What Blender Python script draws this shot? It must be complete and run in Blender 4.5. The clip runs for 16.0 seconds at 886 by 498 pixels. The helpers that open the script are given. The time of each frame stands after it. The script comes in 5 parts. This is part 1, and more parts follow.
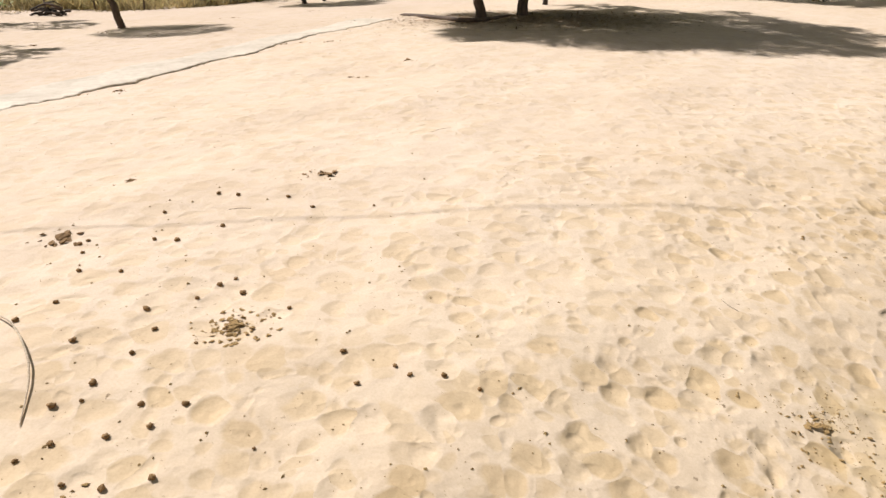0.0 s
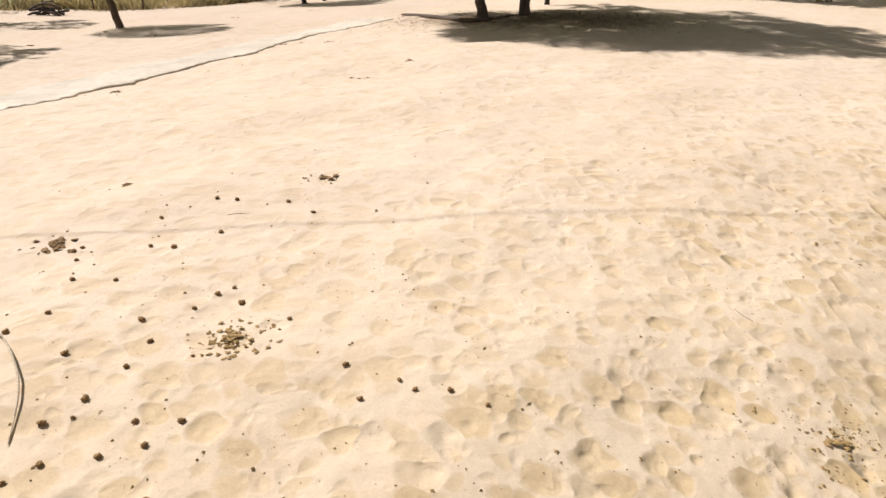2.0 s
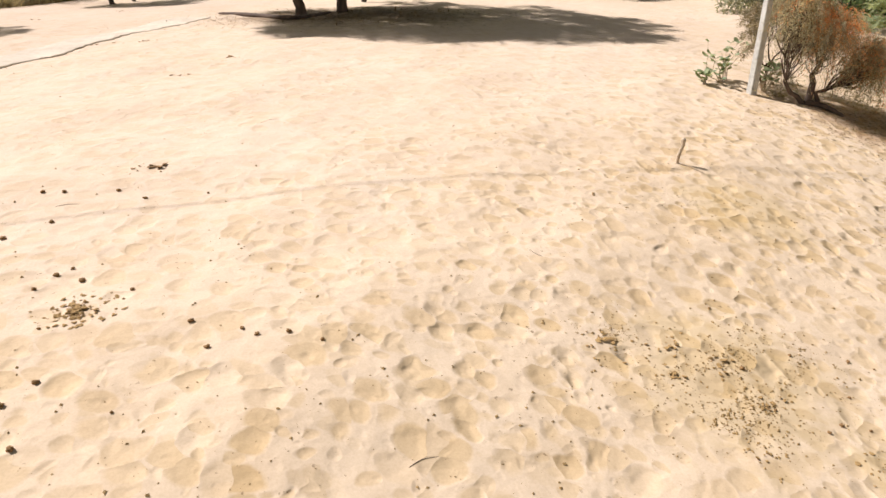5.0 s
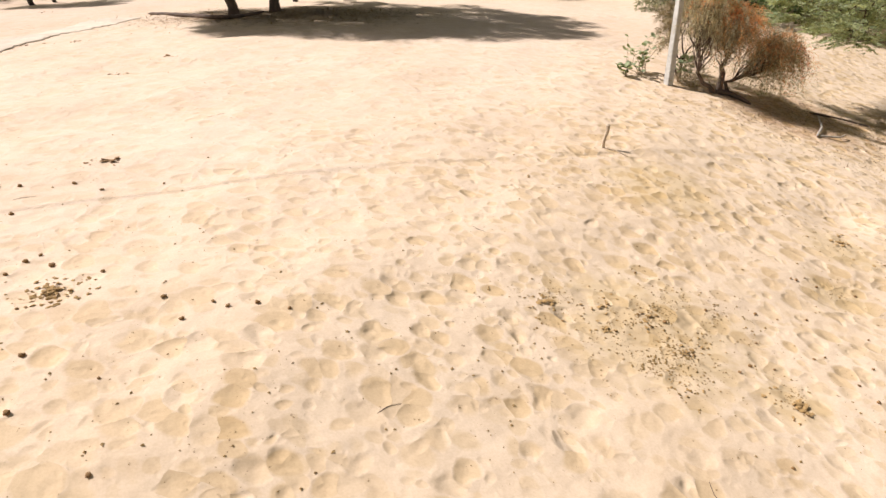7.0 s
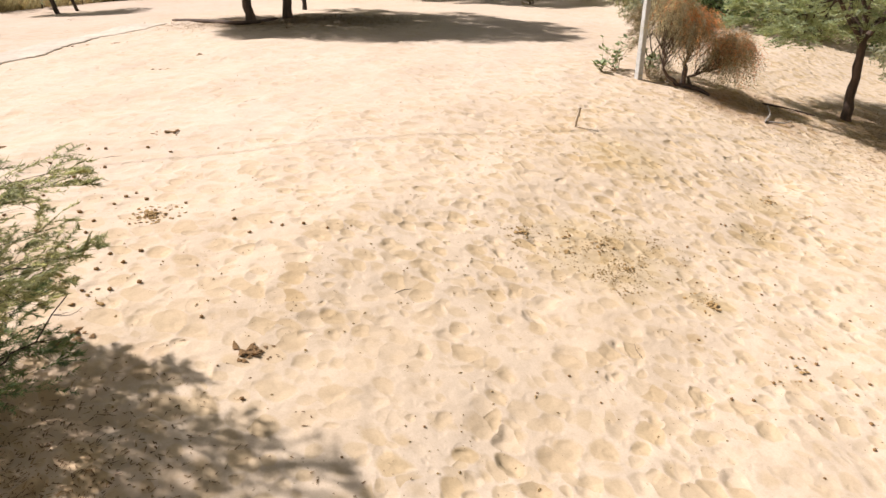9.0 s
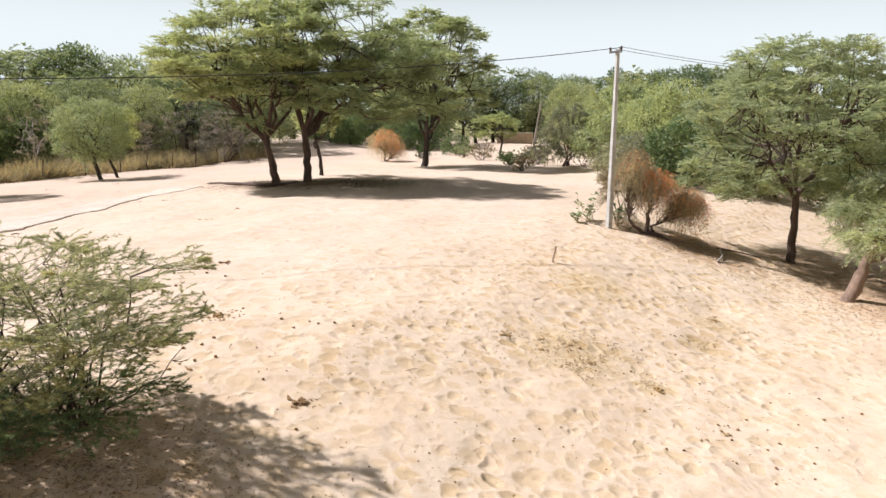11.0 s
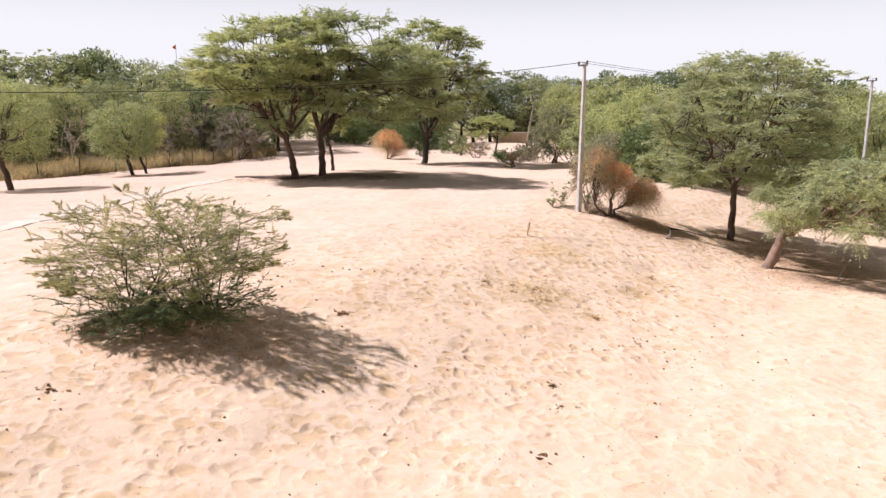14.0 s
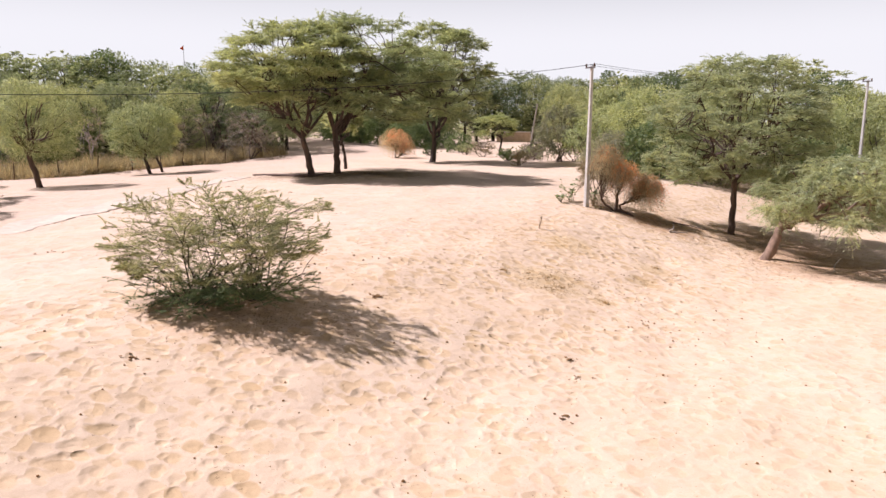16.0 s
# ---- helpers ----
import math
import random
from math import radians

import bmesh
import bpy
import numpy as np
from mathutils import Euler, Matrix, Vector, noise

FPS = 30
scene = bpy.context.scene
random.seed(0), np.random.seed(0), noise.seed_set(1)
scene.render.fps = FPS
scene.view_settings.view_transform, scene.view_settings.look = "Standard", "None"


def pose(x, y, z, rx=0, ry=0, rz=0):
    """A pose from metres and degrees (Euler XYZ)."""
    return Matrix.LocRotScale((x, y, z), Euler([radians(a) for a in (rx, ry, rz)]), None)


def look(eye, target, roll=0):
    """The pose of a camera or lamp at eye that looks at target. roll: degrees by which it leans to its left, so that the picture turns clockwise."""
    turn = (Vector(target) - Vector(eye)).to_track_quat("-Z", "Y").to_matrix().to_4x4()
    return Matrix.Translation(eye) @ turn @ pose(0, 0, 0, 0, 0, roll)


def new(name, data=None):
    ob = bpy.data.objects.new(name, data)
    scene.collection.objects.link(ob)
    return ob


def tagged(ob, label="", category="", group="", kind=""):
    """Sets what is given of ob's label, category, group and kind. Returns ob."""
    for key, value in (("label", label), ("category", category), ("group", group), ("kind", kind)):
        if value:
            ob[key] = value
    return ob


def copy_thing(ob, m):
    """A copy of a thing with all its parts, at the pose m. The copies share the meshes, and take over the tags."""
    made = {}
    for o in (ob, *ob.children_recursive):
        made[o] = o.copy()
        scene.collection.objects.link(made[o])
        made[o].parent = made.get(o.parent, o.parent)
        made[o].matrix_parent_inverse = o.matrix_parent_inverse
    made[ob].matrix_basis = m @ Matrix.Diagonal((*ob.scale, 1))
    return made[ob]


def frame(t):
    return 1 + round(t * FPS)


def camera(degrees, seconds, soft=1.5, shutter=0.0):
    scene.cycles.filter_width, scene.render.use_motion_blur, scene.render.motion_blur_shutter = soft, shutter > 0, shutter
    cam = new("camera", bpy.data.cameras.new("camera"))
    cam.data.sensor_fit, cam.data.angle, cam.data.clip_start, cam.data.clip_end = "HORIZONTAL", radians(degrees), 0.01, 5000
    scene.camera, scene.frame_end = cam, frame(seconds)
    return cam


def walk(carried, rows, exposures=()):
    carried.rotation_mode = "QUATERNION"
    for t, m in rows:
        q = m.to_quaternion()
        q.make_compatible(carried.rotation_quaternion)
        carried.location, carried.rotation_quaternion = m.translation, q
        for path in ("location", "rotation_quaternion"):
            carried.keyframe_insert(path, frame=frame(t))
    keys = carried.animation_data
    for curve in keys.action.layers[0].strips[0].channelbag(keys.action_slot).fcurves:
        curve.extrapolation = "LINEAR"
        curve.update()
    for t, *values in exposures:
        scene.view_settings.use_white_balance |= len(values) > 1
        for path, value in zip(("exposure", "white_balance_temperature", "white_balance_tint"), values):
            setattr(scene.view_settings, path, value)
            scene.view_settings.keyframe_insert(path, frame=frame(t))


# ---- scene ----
cam = camera(64.3, 16.0, soft=1.5)
METRES, EYE, TILT, LEAN, TURN = 15.5, 3.2, -24.0, 0.0, 0.0
ROWS = [
    (0.0, 0.0, 0.0, 0.0, 0.0, 0.0, -0.0),
    (0.5, -0.0007, 0.0072, 0.0025, -0.0, -0.01, -0.0),
    (1.0, -0.0026, 0.0123, 0.0041, -0.01, 0.0, -0.01),
    (1.5, -0.0042, 0.0148, 0.0052, -0.03, -0.0, -0.01),
    (2.0, -0.0038, 0.0155, 0.0057, -0.03, -0.02, -0.02),
    (2.5, -0.0033, 0.0091, 0.0039, -0.07, -0.0, -0.04),
    (3.0, -0.0025, -0.012, -0.0053, -0.08, -0.0, -0.04),
    (3.5, -0.0009, -0.0396, -0.0183, -0.08, -0.04, -0.02),
    (4.0, 0.0031, -0.0513, -0.0229, -4.6, -0.16, 1.9),
    (4.5, 0.0026, -0.0534, -0.0241, -9.61, -0.36, 3.84),
    (5.0, 0.003, -0.0537, -0.0252, -12.62, -0.59, 5.01),
    (5.2, 0.0022, -0.0539, -0.0256, -13.55, -0.58, 5.33),
    (7.5, -0.0352, -0.126, -0.0553, -18.07, -1.19, 7.08),
    (8.0, -0.0504, -0.1653, -0.0711, -18.05, -1.2, 7.09),
    (8.2, -0.0569, -0.1833, -0.0788, -18.04, -1.2, 7.1),
    (10.3, -0.1266, -0.3718, -0.1622, -18.0, 8.83, 7.18),
    (10.5, -0.1335, -0.3896, -0.1704, -17.99, 11.22, 7.2),
    (11.0, -0.1509, -0.4344, -0.1926, -17.98, 12.85, 7.23),
    (11.5, -0.1669, -0.4796, -0.2131, -17.99, 12.85, 7.24),
    (12.0, -0.1825, -0.5269, -0.2337, -17.98, 12.83, 7.25),
    (12.5, -0.2003, -0.5745, -0.2548, -17.98, 12.83, 7.27),
    (13.0, -0.2199, -0.6241, -0.2769, -17.98, 12.84, 7.28),
    (13.5, -0.2379, -0.6745, -0.2978, -17.98, 12.84, 7.28),
    (14.0, -0.2557, -0.725, -0.3194, -17.99, 12.84, 7.31),
    (14.5, -0.2721, -0.7722, -0.3414, -17.98, 12.85, 7.35),
    (15.0, -0.2789, -0.793, -0.3504, -17.97, 12.84, 7.36),
    (15.5, -0.2965, -0.7992, -0.3534, -17.96, 12.83, 7.38),
    (16.0, -0.3253, -0.797, -0.3522, -17.94, 12.82, 7.37),
]
EXPOSURES = [(0.0, 0.44, 6180, 11), (3.5, 0.46, 6180, 11), (5.2, 0.53, 6280, 15), (8.2, 0.55, 6350, 16), (10.4, 0.58, 5900, 15), (11.2, 0.61, 5900, 17), (12.0, 0.64, 6000, 22), (16.0, 0.57, 6110, 29)]
walk(cam, [(t, pose(0, 0, EYE, TILT, LEAN, TURN) @ pose(METRES * x, METRES * y, METRES * z, 90 + pitch, roll, yaw)) for t, x, y, z, yaw, pitch, roll in ROWS], EXPOSURES)

# ---- light: high sun behind the left shoulder, hazy bright sky ----
SUN_EL, SHADOW_AZ = 49.0, -35.0
world = bpy.data.worlds.new("sky")
scene.world = world
world.use_nodes = True
wn, wl = world.node_tree.nodes, world.node_tree.links
sky = wn.new("ShaderNodeTexSky")
sky.sky_type = "NISHITA"
sky.sun_disc = False
sky.sun_elevation = radians(SUN_EL)
sky.sun_rotation = radians(-(90 + SHADOW_AZ))
sky.dust_density = 4.0
sky.air_density = 0.75
wl.new(sky.outputs[0], wn["Background"].inputs[0])
wn["Background"].inputs[1].default_value = 0.016
# pale dust haze that whitens the sky towards the horizon, the same all round
haze = wn.new("ShaderNodeBackground")
haze.inputs[0].default_value, haze.inputs[1].default_value = (0.945, 1.0, 0.905, 1), 0.62
where, split, fade, blend = wn.new("ShaderNodeTexCoord"), wn.new("ShaderNodeSeparateXYZ"), wn.new("ShaderNodeMapRange"), wn.new("ShaderNodeMixShader")
fade.interpolation_type = "SMOOTHSTEP"
fade.inputs[1].default_value, fade.inputs[2].default_value, fade.inputs[3].default_value, fade.inputs[4].default_value = 0.10, 0.34, 1.0, 0.18
wl.new(where.outputs["Generated"], split.inputs[0])
wl.new(split.outputs[2], fade.inputs[0])
wl.new(fade.outputs[0], blend.inputs[0])
wl.new(wn["Background"].outputs[0], blend.inputs[1])
wl.new(haze.outputs[0], blend.inputs[2])
wl.new(blend.outputs[0], wn["World Output"].inputs[0])
sun = new("sun", bpy.data.lights.new("sun", "SUN"))
sun.data.energy, sun.data.angle, sun.data.color = 5.0, radians(1.25), (1.0, 0.985, 0.96)
ray_way = Vector((math.cos(radians(SHADOW_AZ)) * math.cos(radians(SUN_EL)), math.sin(radians(SHADOW_AZ)) * math.cos(radians(SUN_EL)), -math.sin(radians(SUN_EL))))
sun.matrix_world = look(-60 * ray_way, (0, 0, 0))


# ---- materials ----
def material(name):
    m = bpy.data.materials.new(name)
    m.use_nodes = True
    return m, m.node_tree.nodes, m.node_tree.links, m.node_tree.nodes["Principled BSDF"]


def noise_node(n, l, scale, detail=4.0, rough=0.6, stretch=None):
    tc = n.new("ShaderNodeTexCoord")
    t = n.new("ShaderNodeTexNoise")
    t.inputs["Scale"].default_value, t.inputs["Detail"].default_value, t.inputs["Roughness"].default_value = scale, detail, rough
    if stretch:
        mp = n.new("ShaderNodeMapping")
        mp.inputs["Scale"].default_value = stretch
        l.new(tc.outputs["Object"], mp.inputs[0])
        l.new(mp.outputs[0], t.inputs["Vector"])
    else:
        l.new(tc.outputs["Object"], t.inputs["Vector"])
    return t


def ramp(n, l, source, stops):
    r = n.new("ShaderNodeValToRGB")
    el = r.color_ramp.elements
    while len(el) < len(stops):
        el.new(0.5)
    for e, (p, c) in zip(el, stops):
        e.position, e.color = p, (*c, 1)
    l.new(source, r.inputs[0])
    return r


def mixed(n, l, factor, a, b, mode="MIX"):
    m = n.new("ShaderNodeMix")
    m.data_type, m.blend_type = "RGBA", mode
    for s, v in ((m.inputs[0], factor), (m.inputs[6], a), (m.inputs[7], b)):
        if isinstance(v, (int, float)):
            s.default_value = v
        elif isinstance(v, tuple):
            s.default_value = (*v, 1)
        else:
            l.new(v, s)
    return m.outputs[2]


def bumped(n, l, b, height, strength, distance):
    bp = n.new("ShaderNodeBump")
    bp.inputs["Strength"].default_value, bp.inputs["Distance"].default_value = strength, distance
    l.new(height, bp.inputs["Height"])
    l.new(bp.outputs[0], b.inputs["Normal"])


def sand_material():
    m, n, l, b = material("dry_sand")
    big = noise_node(n, l, 0.16, 5, 0.6)
    mid = noise_node(n, l, 1.7, 6, 0.65)
    fine = noise_node(n, l, 38.0, 4, 0.7)
    base = ramp(n, l, big.outputs[0], [(0.3, (0.568, 0.430, 0.295)), (0.52, (0.60, 0.463, 0.328)), (0.75, (0.617, 0.483, 0.352))])
    stain = ramp(n, l, mid.outputs[0], [(0.30, (0.95, 0.93, 0.90)), (0.55, (1.0, 1.0, 1.0)), (0.8, (1.03, 1.03, 1.02))])
    c = mixed(n, l, 1.0, base.outputs[0], stain.outputs[0], "MULTIPLY")
    grain = ramp(n, l, fine.outputs[0], [(0.3, (0.93, 0.915, 0.89)), (0.6, (1.03, 1.03, 1.03))])
    c = mixed(n, l, 1.0, c, grain.outputs[0], "MULTIPLY")
    # dung crumbs and dark specks in loose patches
    speck = noise_node(n, l, 16.0, 2, 0.5)
    patch = noise_node(n, l, 0.55, 3, 0.5)
    s1 = ramp(n, l, speck.outputs[0], [(0.69, (0, 0, 0)), (0.73, (1, 1, 1))])
    p1 = ramp(n, l, patch.outputs[0], [(0.46, (0, 0, 0)), (0.66, (1, 1, 1))])
    f = mixed(n, l, 1.0, s1.outputs[0], p1.outputs[0], "MULTIPLY")
    c = mixed(n, l, f, c, (0.23, 0.155, 0.09))
    # duller, trodden soil on the far side of the path
    place = n.new("ShaderNodeTexCoord")
    line = n.new("ShaderNodeVectorMath")
    line.operation = "DOT_PRODUCT"
    l.new(place.outputs["Object"], line.inputs[0])
    line.inputs[1].default_value = (-0.893, 0.449, 0.0)
    beyond = n.new("ShaderNodeMapRange")
    beyond.interpolation_type = "SMOOTHSTEP"
    beyond.inputs[1].default_value, beyond.inputs[2].default_value, beyond.inputs[3].default_value, beyond.inputs[4].default_value = 11.5, 19.0, 0.0, 0.75
    l.new(line.outputs["Value"], beyond.inputs[0])
    c = mixed(n, l, beyond.outputs[0], c, mixed(n, l, 1.0, c, (0.88, 0.875, 0.90), "MULTIPLY"))
    # patches of darker, crumbly earth with ragged edges: dug-over soil, and litter below bush and trees
    tco = n.new("ShaderNodeTexCoord")
    ragged = noise_node(n, l, 2.6, 5, 0.7)
    # below the pair of thorns: dark soil, its tone deepened for the shade there
    dug, duff, litter, shaded_soil = (0.51, 0.375, 0.215), (0.53, 0.365, 0.23), (0.455, 0.30, 0.185), (0.34, 0.25, 0.16)
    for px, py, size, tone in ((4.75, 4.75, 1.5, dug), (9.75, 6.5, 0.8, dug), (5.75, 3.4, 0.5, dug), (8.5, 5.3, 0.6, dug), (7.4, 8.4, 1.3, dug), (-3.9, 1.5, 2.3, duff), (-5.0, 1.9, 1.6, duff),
                               (18.0, 7.2, 3.4, litter), (19.5, 11.0, 3.6, litter), (14.4, 12.6, 2.2, litter), (3.0, 27.8, 4.2, shaded_soil), (5.5, 27.0, 3.2, shaded_soil)):
        away = n.new("ShaderNodeVectorMath")
        away.operation = "DISTANCE"
        drop = n.new("ShaderNodeVectorMath")
        drop.operation = "MULTIPLY"
        drop.inputs[1].default_value = (1, 1, 0)
        l.new(tco.outputs["Object"], drop.inputs[0])
        l.new(drop.outputs[0], away.inputs[0])
        away.inputs[1].default_value = (px, py, 0)
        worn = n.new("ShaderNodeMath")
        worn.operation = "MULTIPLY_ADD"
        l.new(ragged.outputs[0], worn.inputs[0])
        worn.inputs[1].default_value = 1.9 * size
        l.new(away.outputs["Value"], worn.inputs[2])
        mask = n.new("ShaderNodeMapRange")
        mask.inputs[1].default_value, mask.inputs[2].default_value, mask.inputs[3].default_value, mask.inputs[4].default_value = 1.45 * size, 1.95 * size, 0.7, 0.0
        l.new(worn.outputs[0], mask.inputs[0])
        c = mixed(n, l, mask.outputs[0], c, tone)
    b.inputs["Roughness"].default_value = 0.95
    b.inputs["Specular IOR Level"].default_value = 0.15
    # trampled relief, in metres: hoof bowls side by side with soft crests between them, then fine grain
    warp = noise_node(n, l, 2.2, 2, 0.5)
    tc = n.new("ShaderNodeTexCoord")
    shift = n.new("ShaderNodeVectorMath")
    shift.operation = "MULTIPLY_ADD"
    l.new(warp.outputs["Color"], shift.inputs[0])
    shift.inputs[1].default_value = (0.30, 0.30, 0.0)
    l.new(tc.outputs["Object"], shift.inputs[2])
    flat = n.new("ShaderNodeVectorMath")
    flat.operation = "MULTIPLY"
    l.new(shift.outputs[0], flat.inputs[0])
    flat.inputs[1].default_value = (1, 1, 0)

    def sums(op, one, two, three=None):
        k = n.new("ShaderNodeMath")
        k.operation = op
        for i, v in enumerate((one, two, three)):
            if v is None:
                continue
            if isinstance(v, (int, float)):
                k.inputs[i].default_value = v
            else:
                l.new(v, k.inputs[i])
        return k.outputs[0]

    swell = noise_node(n, l, 2.0, 2, 0.45, (1.0, 1.25, 1.0))
    ripple = noise_node(n, l, 8.0, 3, 0.55)
    total = sums("ADD", sums("MULTIPLY", fine.outputs[0], 0.0014), sums("MULTIPLY", swell.outputs[0], 0.045))
    total = sums("ADD", total, sums("MULTIPLY", ripple.outputs[0], 0.008))
    # some ground is trodden deeper than the rest
    trodden = noise_node(n, l, 0.5, 2, 0.5)
    patchy = ramp(n, l, trodden.outputs[0], [(0.32, (0.5, 0.5, 0.5)), (0.62, (1.0, 1.0, 1.0))])
    down = n.new("ShaderNodeVectorMath")
    down.operation = "DOT_PRODUCT"
    l.new(tc.outputs["Object"], down.inputs[0])
    down.inputs[1].default_value = (0.565, -0.825, 0.0)
    soft = n.new("ShaderNodeMapRange")
    soft.interpolation_type = "SMOOTHSTEP"
    soft.inputs[1].default_value, soft.inputs[2].default_value, soft.inputs[3].default_value, soft.inputs[4].default_value = -10.0, -2.5, 0.42, 1.0
    l.new(down.outputs["Value"], soft.inputs[0])
    # the bottom of the hollow has blown smoother again
    blown = n.new("ShaderNodeMapRange")
    blown.interpolation_type = "SMOOTHSTEP"
    blown.inputs[1].default_value, blown.inputs[2].default_value, blown.inputs[3].default_value, blown.inputs[4].default_value = -0.5, 5.0, 1.0, 0.52
    l.new(down.outputs["Value"], blown.inputs[0])
    force = n.new("ShaderNodeMath")
    force.operation = "MULTIPLY"
    l.new(sums("MULTIPLY", patchy.outputs[0], blown.outputs[0]), force.inputs[0])
    l.new(soft.outputs[0], force.inputs[1])
    bleached = n.new("ShaderNodeMapRange")
    bleached.inputs[1].default_value, bleached.inputs[2].default_value, bleached.inputs[3].default_value, bleached.inputs[4].default_value = 0.42, 1.0, 1.0, 0.0
    l.new(soft.outputs[0], bleached.inputs[0])
    c = mixed(n, l, bleached.outputs[0], c, mixed(n, l, 1.0, c, (0.975, 0.98, 1.035), "MULTIPLY"))
    hollow_shade = None
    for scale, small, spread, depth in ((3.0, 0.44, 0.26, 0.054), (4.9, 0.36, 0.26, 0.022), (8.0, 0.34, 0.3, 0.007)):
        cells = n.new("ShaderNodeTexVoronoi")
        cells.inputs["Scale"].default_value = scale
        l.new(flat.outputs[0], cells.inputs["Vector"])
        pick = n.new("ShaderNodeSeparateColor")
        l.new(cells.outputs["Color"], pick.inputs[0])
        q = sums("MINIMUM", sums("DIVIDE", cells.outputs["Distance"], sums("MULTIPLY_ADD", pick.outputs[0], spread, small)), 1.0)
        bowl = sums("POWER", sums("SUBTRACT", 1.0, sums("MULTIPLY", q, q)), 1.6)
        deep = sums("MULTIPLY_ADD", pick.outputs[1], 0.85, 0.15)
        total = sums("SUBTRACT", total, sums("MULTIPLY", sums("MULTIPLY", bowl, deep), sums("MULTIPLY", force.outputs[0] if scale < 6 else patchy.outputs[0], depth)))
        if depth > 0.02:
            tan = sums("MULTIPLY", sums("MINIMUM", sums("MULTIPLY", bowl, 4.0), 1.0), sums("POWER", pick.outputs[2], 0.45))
            hollow_shade = tan if hollow_shade is None else sums("MAXIMUM", hollow_shade, sums("MULTIPLY", tan, 0.7))
    # each hoof hollow's shade is put into the colour, yellower, stronger or weaker
    c = mixed(n, l, sums("MULTIPLY", sums("MULTIPLY", hollow_shade, force.outputs[0]), 1.0), c, mixed(n, l, 1.0, c, (0.83, 0.76, 0.59), "MULTIPLY"))
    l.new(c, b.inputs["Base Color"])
    bumped(n, l, b, total, 1.0, 1.0)
    return m


def leaf_material(name, dark, light, tip, through_light=0.35, clumps=((0.8, 0.84, 0.85), (1.12, 1.1, 1.0)), each=((0.82, 0.85, 0.84), (1.13, 1.09, 0.95))):
    """Foliage: each small leaf has its own tone; part of the light passes through it."""
    m, n, l, b = material(name)
    geo = n.new("ShaderNodeNewGeometry")
    ob = n.new("ShaderNodeObjectInfo")
    r = ramp(n, l, geo.outputs["Random Per Island"], [(0.0, dark), (0.55, light), (1.0, tip)])
    tone = ramp(n, l, ob.outputs["Random"], [(0.0, each[0]), (0.5, (1.0, 1.0, 1.0)), (1.0, each[1])])
    c = mixed(n, l, 1.0, r.outputs[0], tone.outputs[0], "MULTIPLY")
    shoot = noise_node(n, l, 4.5, 2, 0.5)
    sh = ramp(n, l, shoot.outputs[0], [(0.34, (0.84, 0.87, 0.86)), (0.66, (1.14, 1.11, 1.03))])
    c = mixed(n, l, 1.0, c, sh.outputs[0], "MULTIPLY")
    clump = noise_node(n, l, 0.9, 3, 0.6)
    cl = ramp(n, l, clump.outputs[0], [(0.40, clumps[0]), (0.66, clumps[1])])
    c = mixed(n, l, 1.0, c, cl.outputs[0], "MULTIPLY")
    l.new(c, b.inputs["Base Color"])
    b.inputs["Roughness"].default_value = 0.6
    b.inputs["Specular IOR Level"].default_value = 0.25
    tr = n.new("ShaderNodeBsdfTranslucent")
    l.new(mixed(n, l, 1.0, c, (1.25, 1.2, 0.85), "MULTIPLY"), tr.inputs[0])
    mx = n.new("ShaderNodeMixShader")
    mx.inputs[0].default_value = through_light
    l.new(b.outputs[0], mx.inputs[1])
    l.new(tr.outputs[0], mx.inputs[2])
    l.new(mx.outputs[0], n["Material Output"].inputs[0])
    return m


def bark_material(name, dark, light, scale=7.0):
    m, n, l, b = material(name)
    t = noise_node(n, l, scale, 6, 0.7, (1, 1, 0.22))
    w = noise_node(n, l, 1.3, 3, 0.6)
    r = ramp(n, l, t.outputs[0], [(0.3, dark), (0.68, light)])
    tone = ramp(n, l, w.outputs[0], [(0.3, (0.7, 0.7, 0.7)), (0.7, (1.15, 1.1, 1.05))])
    l.new(mixed(n, l, 1.0, r.outputs[0], tone.outputs[0], "MULTIPLY"), b.inputs["Base Color"])
    b.inputs["Roughness"].default_value = 0.9
    bumped(n, l, b, t.outputs[0], 0.9, 0.03)
    return m


def speckled_material(name, dark, light, scale, rough=0.9, strength=0.5, depth=0.01, detail=5):
    m, n, l, b = material(name)
    t = noise_node(n, l, scale, detail, 0.65)
    w = noise_node(n, l, scale * 0.13, 4, 0.6)
    r = ramp(n, l, t.outputs[0], [(0.3, dark), (0.7, light)])
    tone = ramp(n, l, w.outputs[0], [(0.3, (0.78, 0.76, 0.73)), (0.65, (1.06, 1.06, 1.05))])
    l.new(mixed(n, l, 1.0, r.outputs[0], tone.outputs[0], "MULTIPLY"), b.inputs["Base Color"])
    b.inputs["Roughness"].default_value = rough
    bumped(n, l, b, t.outputs[0], strength, depth)
    return m


SAND = sand_material()
LEAF_RUST = leaf_material("rusty_twig_mix", (0.58, 0.26, 0.155), (0.69, 0.345, 0.21), (0.75, 0.45, 0.305), 0.68, ((0.85, 0.98, 0.95), (1.15, 0.86, 0.72)))
LEAF_ACACIA = leaf_material("acacia_leaf", (0.288, 0.322, 0.168), (0.376, 0.41, 0.226), (0.495, 0.522, 0.31), 0.46)
LEAF_FRESH = leaf_material("fresh_leaf", (0.31, 0.345, 0.16), (0.40, 0.435, 0.215), (0.505, 0.535, 0.305), 0.46)
